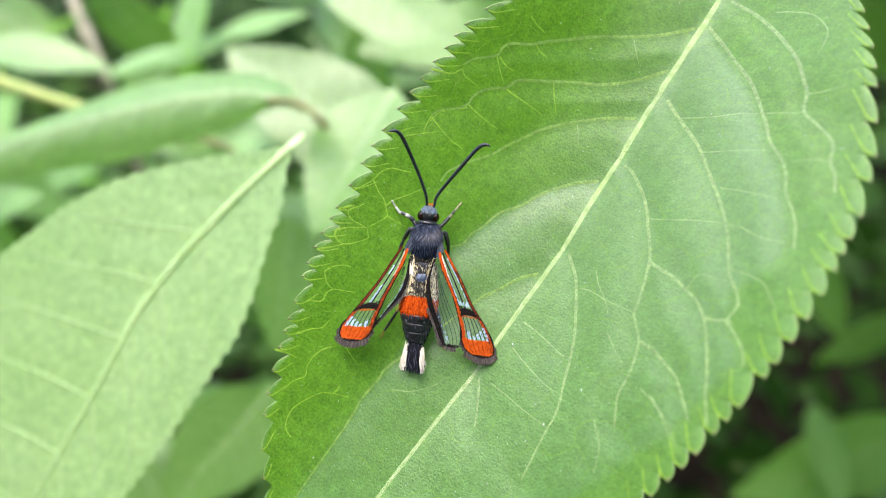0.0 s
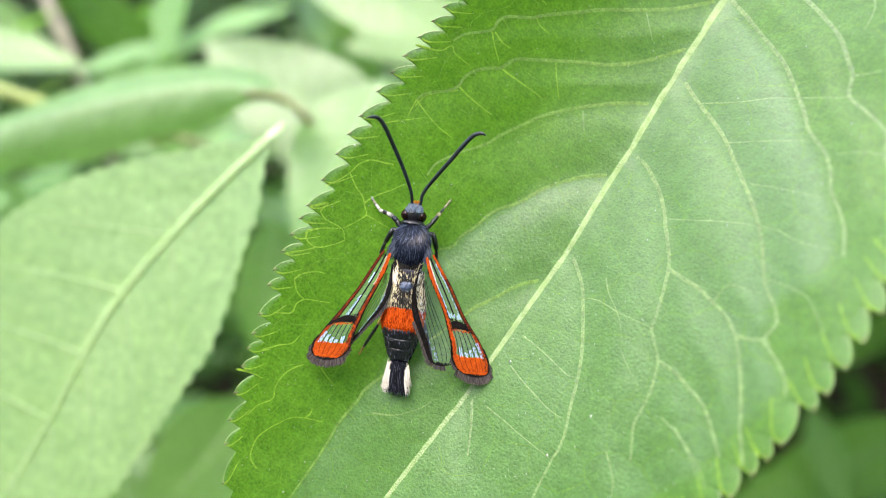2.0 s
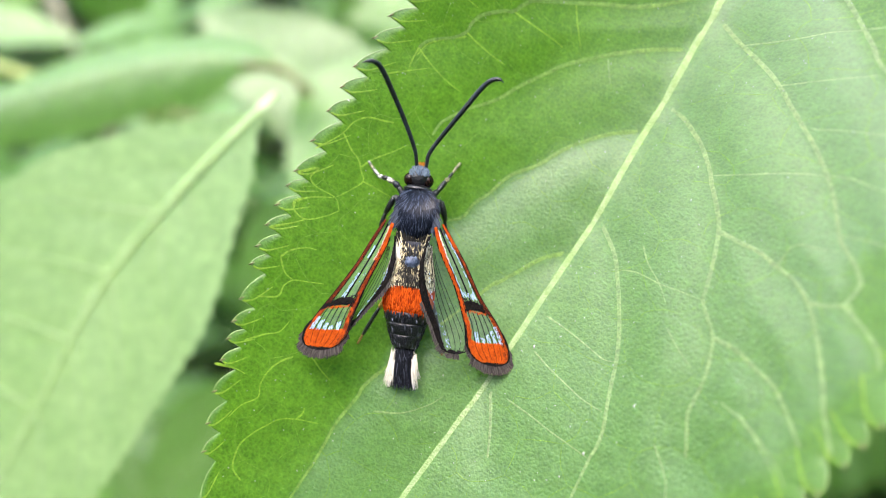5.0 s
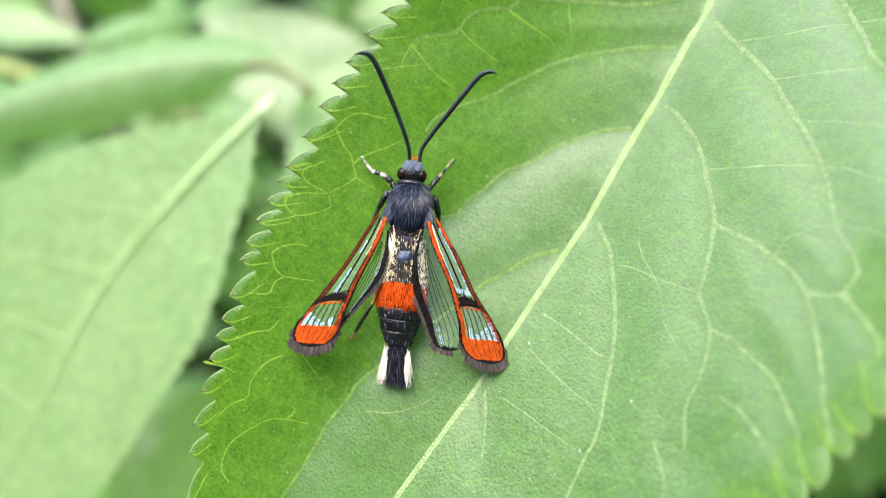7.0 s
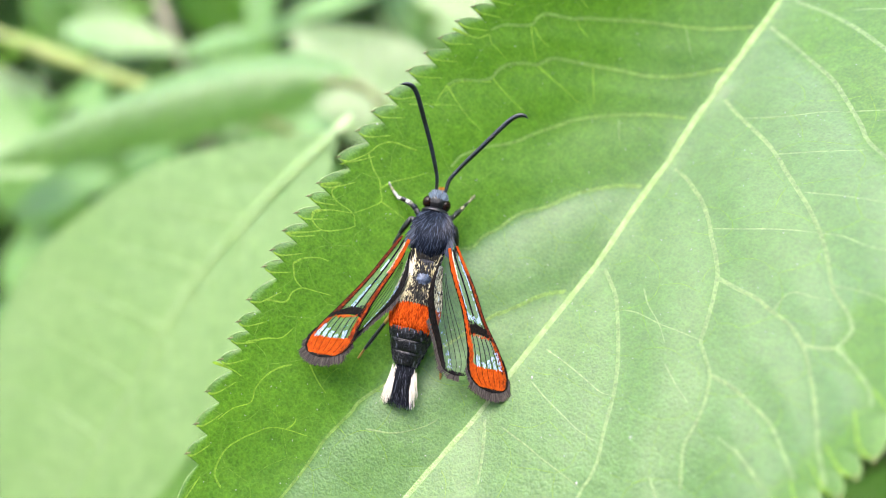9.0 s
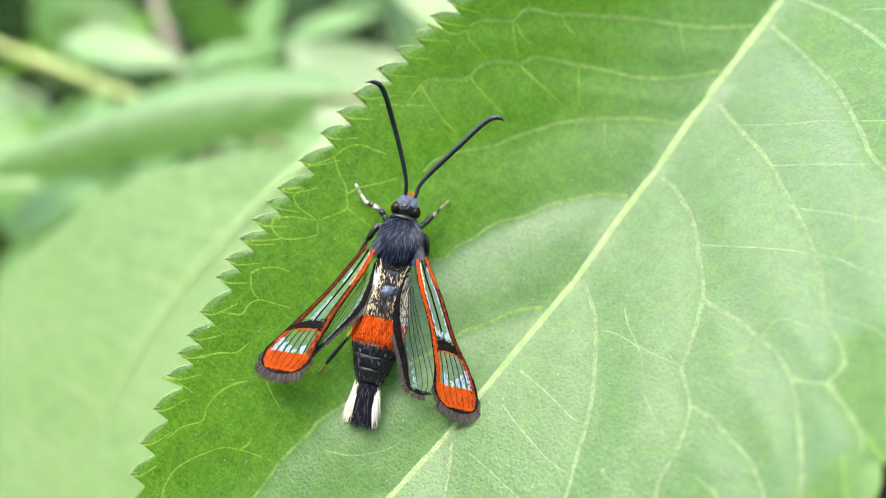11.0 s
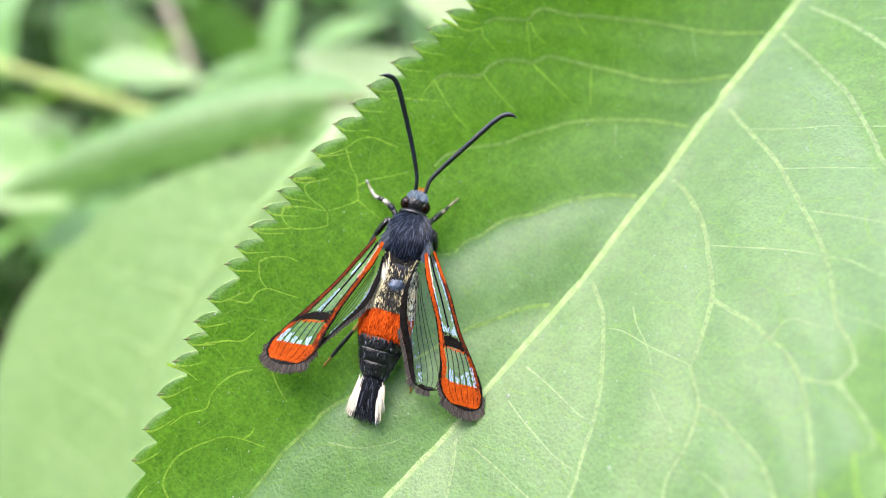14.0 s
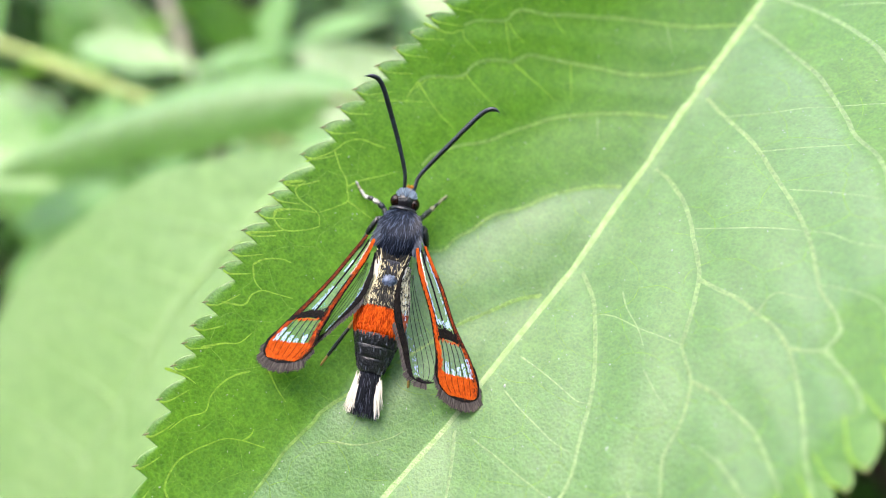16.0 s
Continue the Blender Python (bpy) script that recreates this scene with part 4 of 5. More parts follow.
def leg(moth, points, radii, mats, label):
    """A jointed leg: one mesh for each stretch, the later ones children of the first."""
    first = None
    for k in range(len(points) - 1):
        a, b = Vector(points[k]), Vector(points[k + 1])
        pts = spline([a, a.lerp(b, 0.35) + Vector((0, 0, 0.05)), a.lerp(b, 0.7) + Vector((0, 0, 0.03)), b], 8)
        r = [radii[k] * (0.75 + 0.35 * math.sin(math.pi * (i + 1) / 9)) for i in range(8)]
        ob = tube("leg" if first is None else ("shin", "foot", "claw")[min(k - 1, 2)], pts, r, mats[k], first or moth, 8, 1.0, label if first is None else "")
        first = first or ob
    return first


def build_moth():
    moth = thing("moth", "black clearwing moth with orange-red band resting on the leaf", "moth")
    rng = random.Random(11)
    for name, y0, y1, mat, label, fur, count in (
        ("abdomen_ring", 0.55, -0.45, BLUE_BLACK, "blue-black first ring", FUR_GOLD, 420),
        ("abdomen_ring", -0.40, -1.05, YELLOW_BLACK, "yellow-flecked ring", FUR_GOLD, 520),
        ("abdomen_ring", -1.00, -1.70, YELLOW_BLACK, "yellow-flecked ring", FUR_GOLD, 560),
        ("abdomen_ring", -1.62, -2.98, RED, "orange-red band", FUR_RED, 1100),
        ("abdomen_ring", -2.92, -3.55, BLACK, "glossy black ring", FUR_BLACK, 70),
        ("abdomen_ring", -3.50, -4.15, BLACK, "glossy black ring", FUR_BLACK, 60),
        ("abdomen_ring", -4.10, -4.80, BLACK, "glossy black ring", FUR_BLACK, 60),
    ):
        ring = abdomen_segment(moth, name, y0, y1, mat, label)
        coat(ring, rng, count, y0 - 0.05, y1 + 0.12, fur, 0.24, 0.036)
        if fur is FUR_GOLD:
            coat(ring, rng, 430, y0 - 0.05, y1 + 0.05, FUR_CREAM, 0.19, 0.042, "cream-yellow scales at the sides", 0.40)
    spot = ball("blue_spot", (0, 0, 0), (0.42, 0.40, 0.34), BLUE_GREY, moth, "blue-grey shining spot")
    spot.location = Vector((0.10, -0.42, 2.02)) * MM
    cam.data.dof.focus_object = spot
    # tail tuft: black in the middle, cream at the sides
    for name, mat, label, count, lo, hi in (("tail_tuft", FUR_BLACK, "black hair tuft", 900, -0.90, 0.90), ("tail_side", FUR_WHITE, "cream-white hair at the side of the tail", 130, -1.16, -0.72), ("tail_side", FUR_WHITE, "cream-white hair at the side of the tail", 110, 0.74, 1.12)):
        pieces = []
        for _ in range(count):
            k, up = rng.uniform(lo, hi), rng.uniform(-1, 1)
            side = mat is FUR_WHITE
            root = Vector((0.30 + 0.56 * k, rng.uniform(-4.75, -4.45) - (0.35 if side else 0.0) - rng.uniform(0, 0.9), 0.85 + (0.42 * up * math.sqrt(max(0.0, 1 - k * k)) if not side else 0.22 + 0.2 * up)))
            end = Vector((0.38 + 0.70 * k + rng.uniform(-0.05, 0.05), (-6.55 if side else -6.66) + rng.uniform(-0.32, 0.50), 0.62 + 0.25 * up + (0.15 if side else 0.0)))
            pieces.append(hair_data(root * MM, end - root, (end - root).length * MM, 0.04 * MM, rng.uniform(0, 0.14) * MM, Vector((rng.uniform(-1, 1) * (0.15 if side else 0.20), 0, rng.uniform(-0.1, 0.1))) * MM))
        tagged(part(name, mesh(name, *joined(pieces), mat), moth, label), kind="stuff")
    # thorax, collar, head
    thorax = ball("thorax", (0.02, 1.95, 1.52), (1.04, 1.32, 1.08), BLUE_BLACK, moth, "blue-black furry thorax")
    pieces = []
    for _ in range(3000):
        a, b = math.acos(rng.uniform(-1, 1)), rng.uniform(-0.3, math.pi + 0.3)
        d = Vector((math.sin(a) * math.cos(b), math.cos(a), math.sin(a) * math.sin(b)))
        p = Vector((0.02 + 1.04 * d.x, 1.95 + 1.32 * d.y, 1.52 + 1.08 * d.z))
        w = Vector((d.x * 0.35, -1.0, 0)) 
        w = w - d * (w.dot(d) - 0.05)
        pieces.append(hair_data(p * MM, w, rng.uniform(0.25, 0.5) * MM, 0.03 * MM, 0.03 * MM, Vector((rng.uniform(-0.08, 0.08), 0, 0)) * MM))
    tagged(part("fur", mesh("fur", *joined(pieces), FUR), thorax, "short blue-black fur"), kind="stuff")
    pieces = []
    for side in (-1, 1):
        for _ in range(230):
            root = Vector((side * rng.uniform(0.05, 0.85), rng.uniform(0.55, 1.0), 2.05 + rng.uniform(-0.25, 0.12)))
            way = Vector((-side * rng.uniform(0.0, 0.5), -1, -0.15))
            pieces.append(hair_data(root * MM, way, rng.uniform(0.5, 0.9) * MM, 0.05 * MM, 0.06 * MM))
    for side in (-1, 1):
        some = []
        for _ in range(150):
            root = Vector((side * rng.uniform(0.70, 1.0), rng.uniform(1.5, 2.2), rng.uniform(1.75, 2.15)))
            some.append(hair_data(root * MM, Vector((side * rng.uniform(0.2, 0.7), -1, rng.uniform(-0.1, 0.15))), rng.uniform(0.4, 0.75) * MM, 0.05 * MM, 0.05 * MM))
        tagged(part("shoulder_tuft", mesh("shoulder_tuft", *joined(some), FUR_BLUE), thorax, "blue-grey shoulder hair"), kind="stuff")
        some = []
        for _ in range(90):
            root = Vector((side * rng.uniform(0.52, 0.80), rng.uniform(0.0, 0.7), rng.uniform(1.95, 2.12)))
            some.append(hair_data(root * MM, Vector((-side * 0.3, -1, -0.05)), rng.uniform(0.4, 0.6) * MM, 0.05 * MM, 0.05 * MM))
        tagged(part("cream_line", mesh("cream_line", *joined(some), FUR_WHITE), thorax, "cream hair line behind the wing base"), kind="stuff")
    tagged(part("rear_hair", mesh("rear_hair", *joined(pieces), FUR_GOLD), thorax, "gold-flecked hair behind the thorax"), kind="stuff")
    ball("collar", (-0.06, 3.18, 1.48), (0.72, 0.24, 0.66), BLACK, moth, "black collar")
    head = ball("head", (-0.08, 3.78, 1.42), (0.56, 0.50, 0.50), BLACK, moth, "small black head")
    pieces = []
    for _ in range(260):
        a, b = rng.uniform(0.1, 1.5), rng.uniform(0.55, math.pi - 0.55)
        d = Vector((math.sin(a) * math.cos(b), math.cos(a), math.sin(a) * math.sin(b)))
        p = Vector((-0.08 + 0.50 * d.x, 3.78 + 0.48 * d.y, 1.44 + 0.52 * d.z))
        pieces.append(hair_data(p * MM, Vector((d.x, 0.8, 0.2)), 0.2 * MM, 0.06 * MM))
    tagged(part("face_scales", mesh("face_scales", *joined(pieces), strands("blue_grey_hair", (0.05, 0.08, 0.13), (0.24, 0.30, 0.37), 0.4)), head, "blue-grey face scales"), kind="stuff")
    for side in (-1, 1):
        ball("eye", (-0.08 + side * 0.46, 3.66, 1.44), (0.29, 0.33, 0.36), EYE_MAT, head, "dark brown glossy eye", 14, 18)
    pieces = [hair_data(Vector((-0.05 + rng.uniform(-0.15, 0.15), 4.2, 1.5 + rng.uniform(-0.1, 0.2))) * MM, Vector((rng.uniform(-0.3, 0.3), 1, rng.uniform(-0.1, 0.6))), rng.uniform(0.2, 0.4) * MM, 0.06 * MM) for _ in range(60)]
    tagged(part("forehead_tuft", mesh("forehead_tuft", *joined(pieces), AMBER), head, "amber tuft between the antennae"), kind="stuff")
    for line in (
        [(-0.29, 4.20, 1.6), (-0.31, 4.50, 1.75), (-0.49, 5.11, 2.0), (-1.15, 6.33, 2.6), (-1.89, 7.49, 3.3), (-2.36, 8.17, 3.8), (-2.68, 8.45, 4.1), (-3.01, 8.45, 4.3), (-3.36, 8.30, 4.4)],
        [(0.18, 4.15, 1.6), (0.21, 4.42, 1.72), (0.27, 4.99, 1.9), (0.75, 5.82, 2.3), (1.54, 6.97, 3.1), (2.22, 7.98, 3.65), (2.63, 8.40, 4.0), (3.00, 8.49, 4.15), (3.24, 8.36, 4.2)],
    ):
        pts = spline(line, 110)
        rad = [(0.075 + 0.055 * max(0.0, math.sin(math.pi * min(1.0, k / 109 * 1.02))) ** 0.8 * (0.4 + k / 109) - (0.07 * max(0, k - 95) / 14)) * (1.0 + 0.09 * (k % 2)) for k in range(110)]
        tube("antenna", pts, [max(0.02, r * 0.92) for r in rad], ANTENNA, head, 10, 1.0, "long blue-black hooked antenna with ringed joints")
    # wings
    fore = lambda x, y: 2.62 - 0.28 * abs(x)
    hind = lambda x, y: 2.42 - 0.30 * abs(x)
    left = ([(-1.50, 1.45), (-2.05, 0.35), (-2.67, -0.96), (-3.56, -2.47), (-4.36, -3.75), (-4.76, -4.65), (-3.98, -5.34)], [(-0.98, 1.28), (-1.16, 0.35), (-1.42, -0.40), (-2.00, -1.98), (-2.44, -3.45), (-2.72, -4.55), (-3.98, -5.34)], fore)
    right = ([(1.42, 1.62), (2.05, 0.78), (2.81, -0.25), (3.75, -1.74), (4.90, -3.15), (5.56, -4.40), (4.92, -5.14)], [(0.94, 1.32), (1.26, 0.50), (1.62, -0.15), (2.42, -1.54), (3.10, -3.15), (3.52, -4.45), (4.92, -5.14)], fore)
    forewing(moth, left, rng, True, [(0.40, 0.53, 0.50, 0.60), (0.20, 0.30, 0.56, 0.62)])
    forewing(moth, right, rng, False, [(0.08, 0.52, 0.70, 0.76), (0.34, 0.52, 0.205, 0.245), (0.495, 0.525, 0.24, 0.74)])
    hind_left = ([(-1.25, 0.9), (-1.60, -0.5), (-2.05, -1.9), (-2.40, -3.2), (-2.66, -4.0)], [(-0.85, 0.7), (-0.72, -0.6), (-1.00, -1.75), (-1.75, -2.85), (-2.45, -3.95)], hind)
    hind_right = ([(1.15, 1.0), (1.80, -0.4), (2.60, -1.9), (3.25, -3.4), (3.45, -4.3), (2.75, -4.72)], [(0.75, 0.8), (0.50, -0.5), (0.70, -1.9), (1.45, -3.35), (1.95, -4.25), (2.75, -4.72)], hind)
    hindwing(moth, hind_left, rng, 1.15)
    hindwing(moth, hind_right, rng, 0.75)
    # legs
    leg(moth, [(-0.75, 2.9, 0.8), (-1.05, 3.25, 0.85), (-1.30, 3.45, 0.80), (-1.66, 3.61, 0.72), (-1.92, 3.67, 0.6), (-2.12, 3.72, 0.45), (-2.45, 4.05, 0.33), (-2.62, 4.25, 0.25), (-2.88, 4.58, 0.15)], [0.15, 0.15, 0.13, 0.12, 0.11, 0.085, 0.075, 0.07], [BLACK, BLUE_BLACK, LEG_PALE, BLACK, LEG_PALE, LEG_PALE, LEG_DULL, LEG_PALE], "foreleg banded black and silver-grey")
    leg(moth, [(0.65, 3.0, 0.8), (0.95, 3.3, 0.8), (1.30, 3.88, 0.45), (1.42, 4.08, 0.35), (1.60, 4.40, 0.15), (1.97, 5.05, -0.25)], [0.15, 0.13, 0.12, 0.075, 0.065], [BLACK, BLACK, LEG_DULL, BLACK, LEG_DULL], "foreleg banded black and grey-brown")
    leg(moth, [(0.8, 2.6, 0.9), (1.20, 2.80, 0.8), (1.52, 1.95, 0.5), (1.62, 1.2, 0.05)], [0.15, 0.15, 0.1], [BLACK, BLACK, BLACK], "black middle leg")
    leg(moth, [(-0.8, 2.5, 0.9), (-1.18, 2.75, 0.8), (-1.55, 1.9, 0.4), (-1.75, 1.2, 0.1)], [0.15, 0.14, 0.1], [BLACK, BLACK, BLACK], "black middle leg")
    leg(moth, [(-0.6, -1.4, 0.7), (-0.98, -2.45, 0.8), (-1.22, -2.94, 0.7), (-1.9, -4.45, 0.25), (-2.12, -4.98, 0.08)], [0.12, 0.11, 0.09, 0.06], [BLACK, YELLOW, BLACK, YELLOW], "black hind leg with yellow joints")
    leg(moth, [(0.9, -1.4, 0.7), (1.7, -3.1, 0.7), (2.2, -4.6, 0.25), (2.3, -5.12, 0.05)], [0.12, 0.09, 0.06], [BLACK, BLACK, YELLOW], "black hind leg with yellow foot")
    return moth


# ---- the shrub behind ----
def leaf_meshes(length, width, fold, droop, curl, seed, rows=36, cols=9, wavy=0.0, stalk=0.03, outline=None, skin=None):
    """Blade and midrib of a bush leaf: base at the origin, tip along +y, upper side +z. outline: tables of the midrib's
    sideways bow and of the half widths on its two sides, in millimetres along the leaf's length from 0 to 1."""
    rng = random.Random(seed)
    ph = rng.uniform(0, 6)

    def at(s, c):
        w = width / 2 * (math.sin(math.pi * min(1.0, s) ** 0.78) ** 0.85) if 0 < s < 1 else 0.0
        x = c * w
        if outline:
            w = curve_value(outline[1 if c > 0 else 2], s) * MM
            x = curve_value(outline[0], s) * MM + c * w
        z = fold * abs(c) * w - droop * length * s * s + curl * w * c * c + wavy * math.sin(s * 13 + ph + 2 * c) * abs(c) * w
        z -= (0.0035 if outline else 0.004) * length * (0.5 + 0.5 * math.cos((s * 9 - abs(c) * 1.2) * 2 * math.pi)) ** 4 * (1 - abs(c)) * min(1, 6 * abs(c)) * min(1, 12 * s * (1 - s))
        return Vector((x, length * s, z))

    verts, faces = [], []
    for i in range(rows + 1):
        s = i / rows
        for j in range(-cols, cols + 1):
            q = at(s, j / cols)
            if abs(j) == cols and 0 < i < rows:
                q.x += math.copysign(0.012 * width * (i % 2), j)
            verts.append(q)
    m = 2 * cols + 1
    for i in range(rows):
        for j in range(m - 1):
            faces.append((i * m + j, i * m + j + 1, (i + 1) * m + j + 1, (i + 1) * m + j))
    line = [Vector((0, -stalk * length, -0.3 * stalk * length))] + [at(s, 0) + Vector((0, 0, 0.006 * width)) for s in np.linspace(0, 0.97, 20)]
    rib = tube_data(line, [0.009 * width * (1.3 - k / 20) for k in range(21)], 8, 0.3)
    side = []
    for k in range(1, 7):
        s = 0.08 + k * 0.115
        for sg in (-1, 1):
            pts = [at(min(0.98, s + 0.10 * f + 0.04 * f * f), sg * f * 0.9) + Vector((0, 0, 0.002 * width)) for f in (0, 0.2, 0.4, 0.6, 0.8, 1.0)]
            side.append(tube_data(pts, [0.003 * width * (1.2 - f * 0.15) for f in range(6)], 4, 0.3))
    return mesh("blade", verts, faces, skin or BUSH), mesh("midrib", *rib, BUSH_RIB), mesh("side_vein", *joined(side), BUSH_RIB)


def facing(base, tip, up, roll=0):
    """The pose whose y runs from base to tip and whose z leans towards up."""
    y = (Vector(tip) - Vector(base)).normalized()
    x = y.cross(Vector(up)).normalized()
    z = x.cross(y)
    return Matrix.Translation(base) @ Matrix((x, y, z)).transposed().to_4x4() @ pose(0, 0, 0, 0, roll, 0)


def bush_leaf(base, tip, width, fold, droop, curl, up, label, seed, roll=0, wavy=0.03, outline=None, skin=None):
    length = (Vector(tip) - Vector(base)).length
    ob = thing("bush_leaf", label, "leaf", "leaves of the shrub")
    blade, rib, side = leaf_meshes(length, width, fold, droop, curl, seed, rows=72 if outline else 36, wavy=wavy, outline=outline, skin=skin)
    part("blade", blade, ob)
    part("midrib", rib, ob)
    tagged(part("side_vein", side, ob), kind="stuff")
    ob.matrix_world = facing(base, tip, up, roll)
    return ob


def twig(name, points, r0, r1, mat, label, n=24):
    rng = random.Random(len(name) + int(r0 * 1e6))
    pts = spline(points, n)
    rad = [(r0 + (r1 - r0) * k / (n - 1)) * (1 + 0.12 * rng.uniform(-1, 1) + (0.35 if k % 8 == 4 else 0)) for k in range(n)]
    ob = new(name, mesh(name, *tube_data(pts, rad, 10), mat))
    return tagged(ob, label, "twig", "twigs of the shrub")


def build_shrub():
    VIEW, SKY_UP = (0.0, -0.643, 0.766), (-0.35, -0.12, 0.93)
    near_outline = ([(0, 0), (0.14, 2.1), (0.28, 3.5), (0.38, 3.7), (0.51, 2.6), (0.75, 1.2), (1, 0)],
                    [(0, 0), (0.06, 3.6), (0.13, 7.4), (0.23, 12.1), (0.31, 14.8), (0.41, 17.6), (0.52, 21.2), (0.65, 22.5), (0.8, 19.0), (0.93, 9.0), (1, 0)],
                    [(0, 0), (0.05, 2.8), (0.08, 4.6), (0.14, 6.9), (0.2, 9.4), (0.27, 11.4), (0.33, 11.8), (0.4, 11.8), (0.5, 11.0), (0.6, 10.3), (0.72, 8.6), (0.85, 5.2), (0.95, 1.8), (1, 0)])
    bush_leaf((-0.0152, 0.0511, 0.9547), (-0.0546, 0.0186, 0.9137), 0.032, 0.06, 0.0, 0.0, (-0.48, -0.68, 1.0), "large pale green leaf close behind the main leaf", 1, 0, 0.01, near_outline, PALE_BUSH)
    bent_outline = ([(0, 0), (0.06, 3.2), (0.15, 5.7), (0.21, 6.4), (0.35, 6.8), (0.57, 5.8), (0.78, 4.0), (1, 0)],
                    [(0, 0.2), (0.06, 4.2), (0.2, 5.6), (0.35, 6.3), (0.5, 5.9), (0.61, 4.4), (0.78, 2.8), (1, 0)],
                    [(0, 0.2), (0.07, 0.9), (0.21, 5.0), (0.36, 5.9), (0.5, 6.4), (0.64, 5.4), (0.78, 4.9), (0.9, 2.8), (1, 0)])
    bush_leaf((-0.0198, 0.0804, 0.9354), (-0.0768, 0.0701, 0.9306), 0.0125, -0.15, 0.0, -0.3, (-0.3, -0.35, 0.85), "long drooping leaf with its edge turned down", 2, 0, 0.02, bent_outline)
    bush_leaf((-0.0062, 0.085, 0.9199), (-0.0388, 0.1054, 0.9313), 0.0195, 0.1, 0.05, 0.0, (-0.3, -0.2, 0.9), "pale rounded leaf of the shrub", 3)
    bush_leaf((-0.0075, 0.0879, 0.9341), (-0.0203, 0.068, 0.9232), 0.0167, 0.1, 0.05, 0.0, (-0.3, -0.4, 0.8), "small yellow-green leaf of the shrub", 4)
    bush_leaf((-0.0248, 0.1286, 0.9333), (0.007, 0.111, 0.9258), 0.0151, 0.1, 0.05, 0.0, (-0.3, -0.3, 0.9), "narrow pale leaf of the shrub", 5)
    bush_leaf((-0.0602, 0.1575, 0.9139), (-0.0619, 0.1387, 0.9039), 0.0104, 0.1, 0.05, 0.0, (-0.4, -0.4, 0.8), "small oval leaf of the shrub", 6)
    bush_leaf((-0.0768, 0.1307, 0.9059), (-0.0589, 0.1393, 0.9102), 0.0072, 0.1, 0.1, 0.0, SKY_UP, "small bright green leaf of the shrub", 7)
    bush_leaf((-0.1142, 0.1459, 0.9041), (-0.0819, 0.1413, 0.9032), 0.0117, 0.1, 0.1, 0.0, SKY_UP, "mid-green leaf of the shrub", 8)
    bush_leaf((-0.0567, 0.1487, 0.9036), (-0.0342, 0.159, 0.9078), 0.0095, 0.1, 0.1, 0.0, SKY_UP, "mid-green leaf of the shrub", 9)
    bush_leaf((-0.0403, 0.0935, 0.9154), (-0.0268, 0.0985, 0.9196), 0.0072, 0.1, 0.1, 0.0, SKY_UP, "small pale leaf under the drooping leaf", 10)
    bush_leaf((-0.0305, 0.095, 0.8978), (-0.0343, 0.0716, 0.8825), 0.0117, 0.1, 0.1, 0.0, VIEW, "shaded green leaf low in the shrub", 11)
    bush_leaf((-0.0365, 0.0704, 0.8698), (-0.0571, 0.0486, 0.8588), 0.0201, 0.1, 0.05, 0.0, VIEW, "shaded green leaf low in the shrub", 12)
    bush_leaf((0.1857, 0.1156, 0.7548), (0.1107, 0.0912, 0.7445), 0.0290, 0.1, 0.1, 0.0, (0.1, -0.5, 0.8), "shaded green leaf low in the shrub", 13)
    bush_leaf((0.1983, 0.1646, 0.7596), (0.1586, 0.1479, 0.7485), 0.0150, 0.1, 0.1, 0.0, VIEW, "shaded green leaf low in the shrub", 14)
    bush_leaf((0.2008, 0.0892, 0.7254), (0.1699, 0.107, 0.7258), 0.0200, 0.1, 0.1, 0.0, VIEW, "shaded green leaf low in the shrub", 15)
    bush_leaf((-0.1086, 0.0952, 0.8907), (-0.0856, 0.1018, 0.8992), 0.0134, 0.1, 0.1, 0.0, SKY_UP, "mid-green leaf of the shrub", 16)
    bush_leaf((-0.1235, 0.1065, 0.9148), (-0.092, 0.0939, 0.9071), 0.0201, 0.1, 0.1, 0.0, SKY_UP, "mid-green leaf of the shrub", 17)
    twig("twig", [(-0.1501, 0.138, 0.9193), (-0.1234, 0.1263, 0.9197), (-0.0714, 0.1065, 0.9162), (-0.0512, 0.104, 0.9097)], .0014, .0011, TWIG, "yellow-green young twig of the shrub")
    twig("twig", [(-0.1137, 0.1942, 0.9156), (-0.0996, 0.1692, 0.9091), (-0.0851, 0.1442, 0.8954), (-0.0799, 0.1313, 0.87)], 0.0012, 0.0011, BARK, "pale beige-grey twig of the shrub")
    twig("twig", [(-0.0264, 0.0822, 0.9365), (-0.0226, 0.0821, 0.9364), (-0.0195, 0.0810, 0.9352), (-0.0173, 0.0798, 0.9330)], 0.0005, 0.0006, STALK, "thin green-brown leaf stalk")
    twig("twig", [(-0.0501, 0.0974, 0.9188), (-0.0459, 0.0963, 0.9178), (-0.0387, 0.0943, 0.9161), (-0.0304, 0.0948, 0.9107)], 0.0006, 0.0006, STALK, "thin olive leaf stalk")
    # leaves scattered through the shrub
    rng = random.Random(21)
    kinds = []
    for k in range(5):
        ob = thing("bush_leaf", "green leaf deeper in the shrub", "leaf", "leaves of the shrub")
        for nm, me in zip(("blade", "midrib", "side_vein"), leaf_meshes(0.034 + 0.006 * k, 0.013 + 0.0022 * k, 0.12, 0.12, -0.1, 40 + k, 20, 6, 0.04, 0.2)):
            tagged(part(nm, me, ob), kind="stuff" if nm == "side_vein" else "")
        kinds.append(ob)
    pieces = []

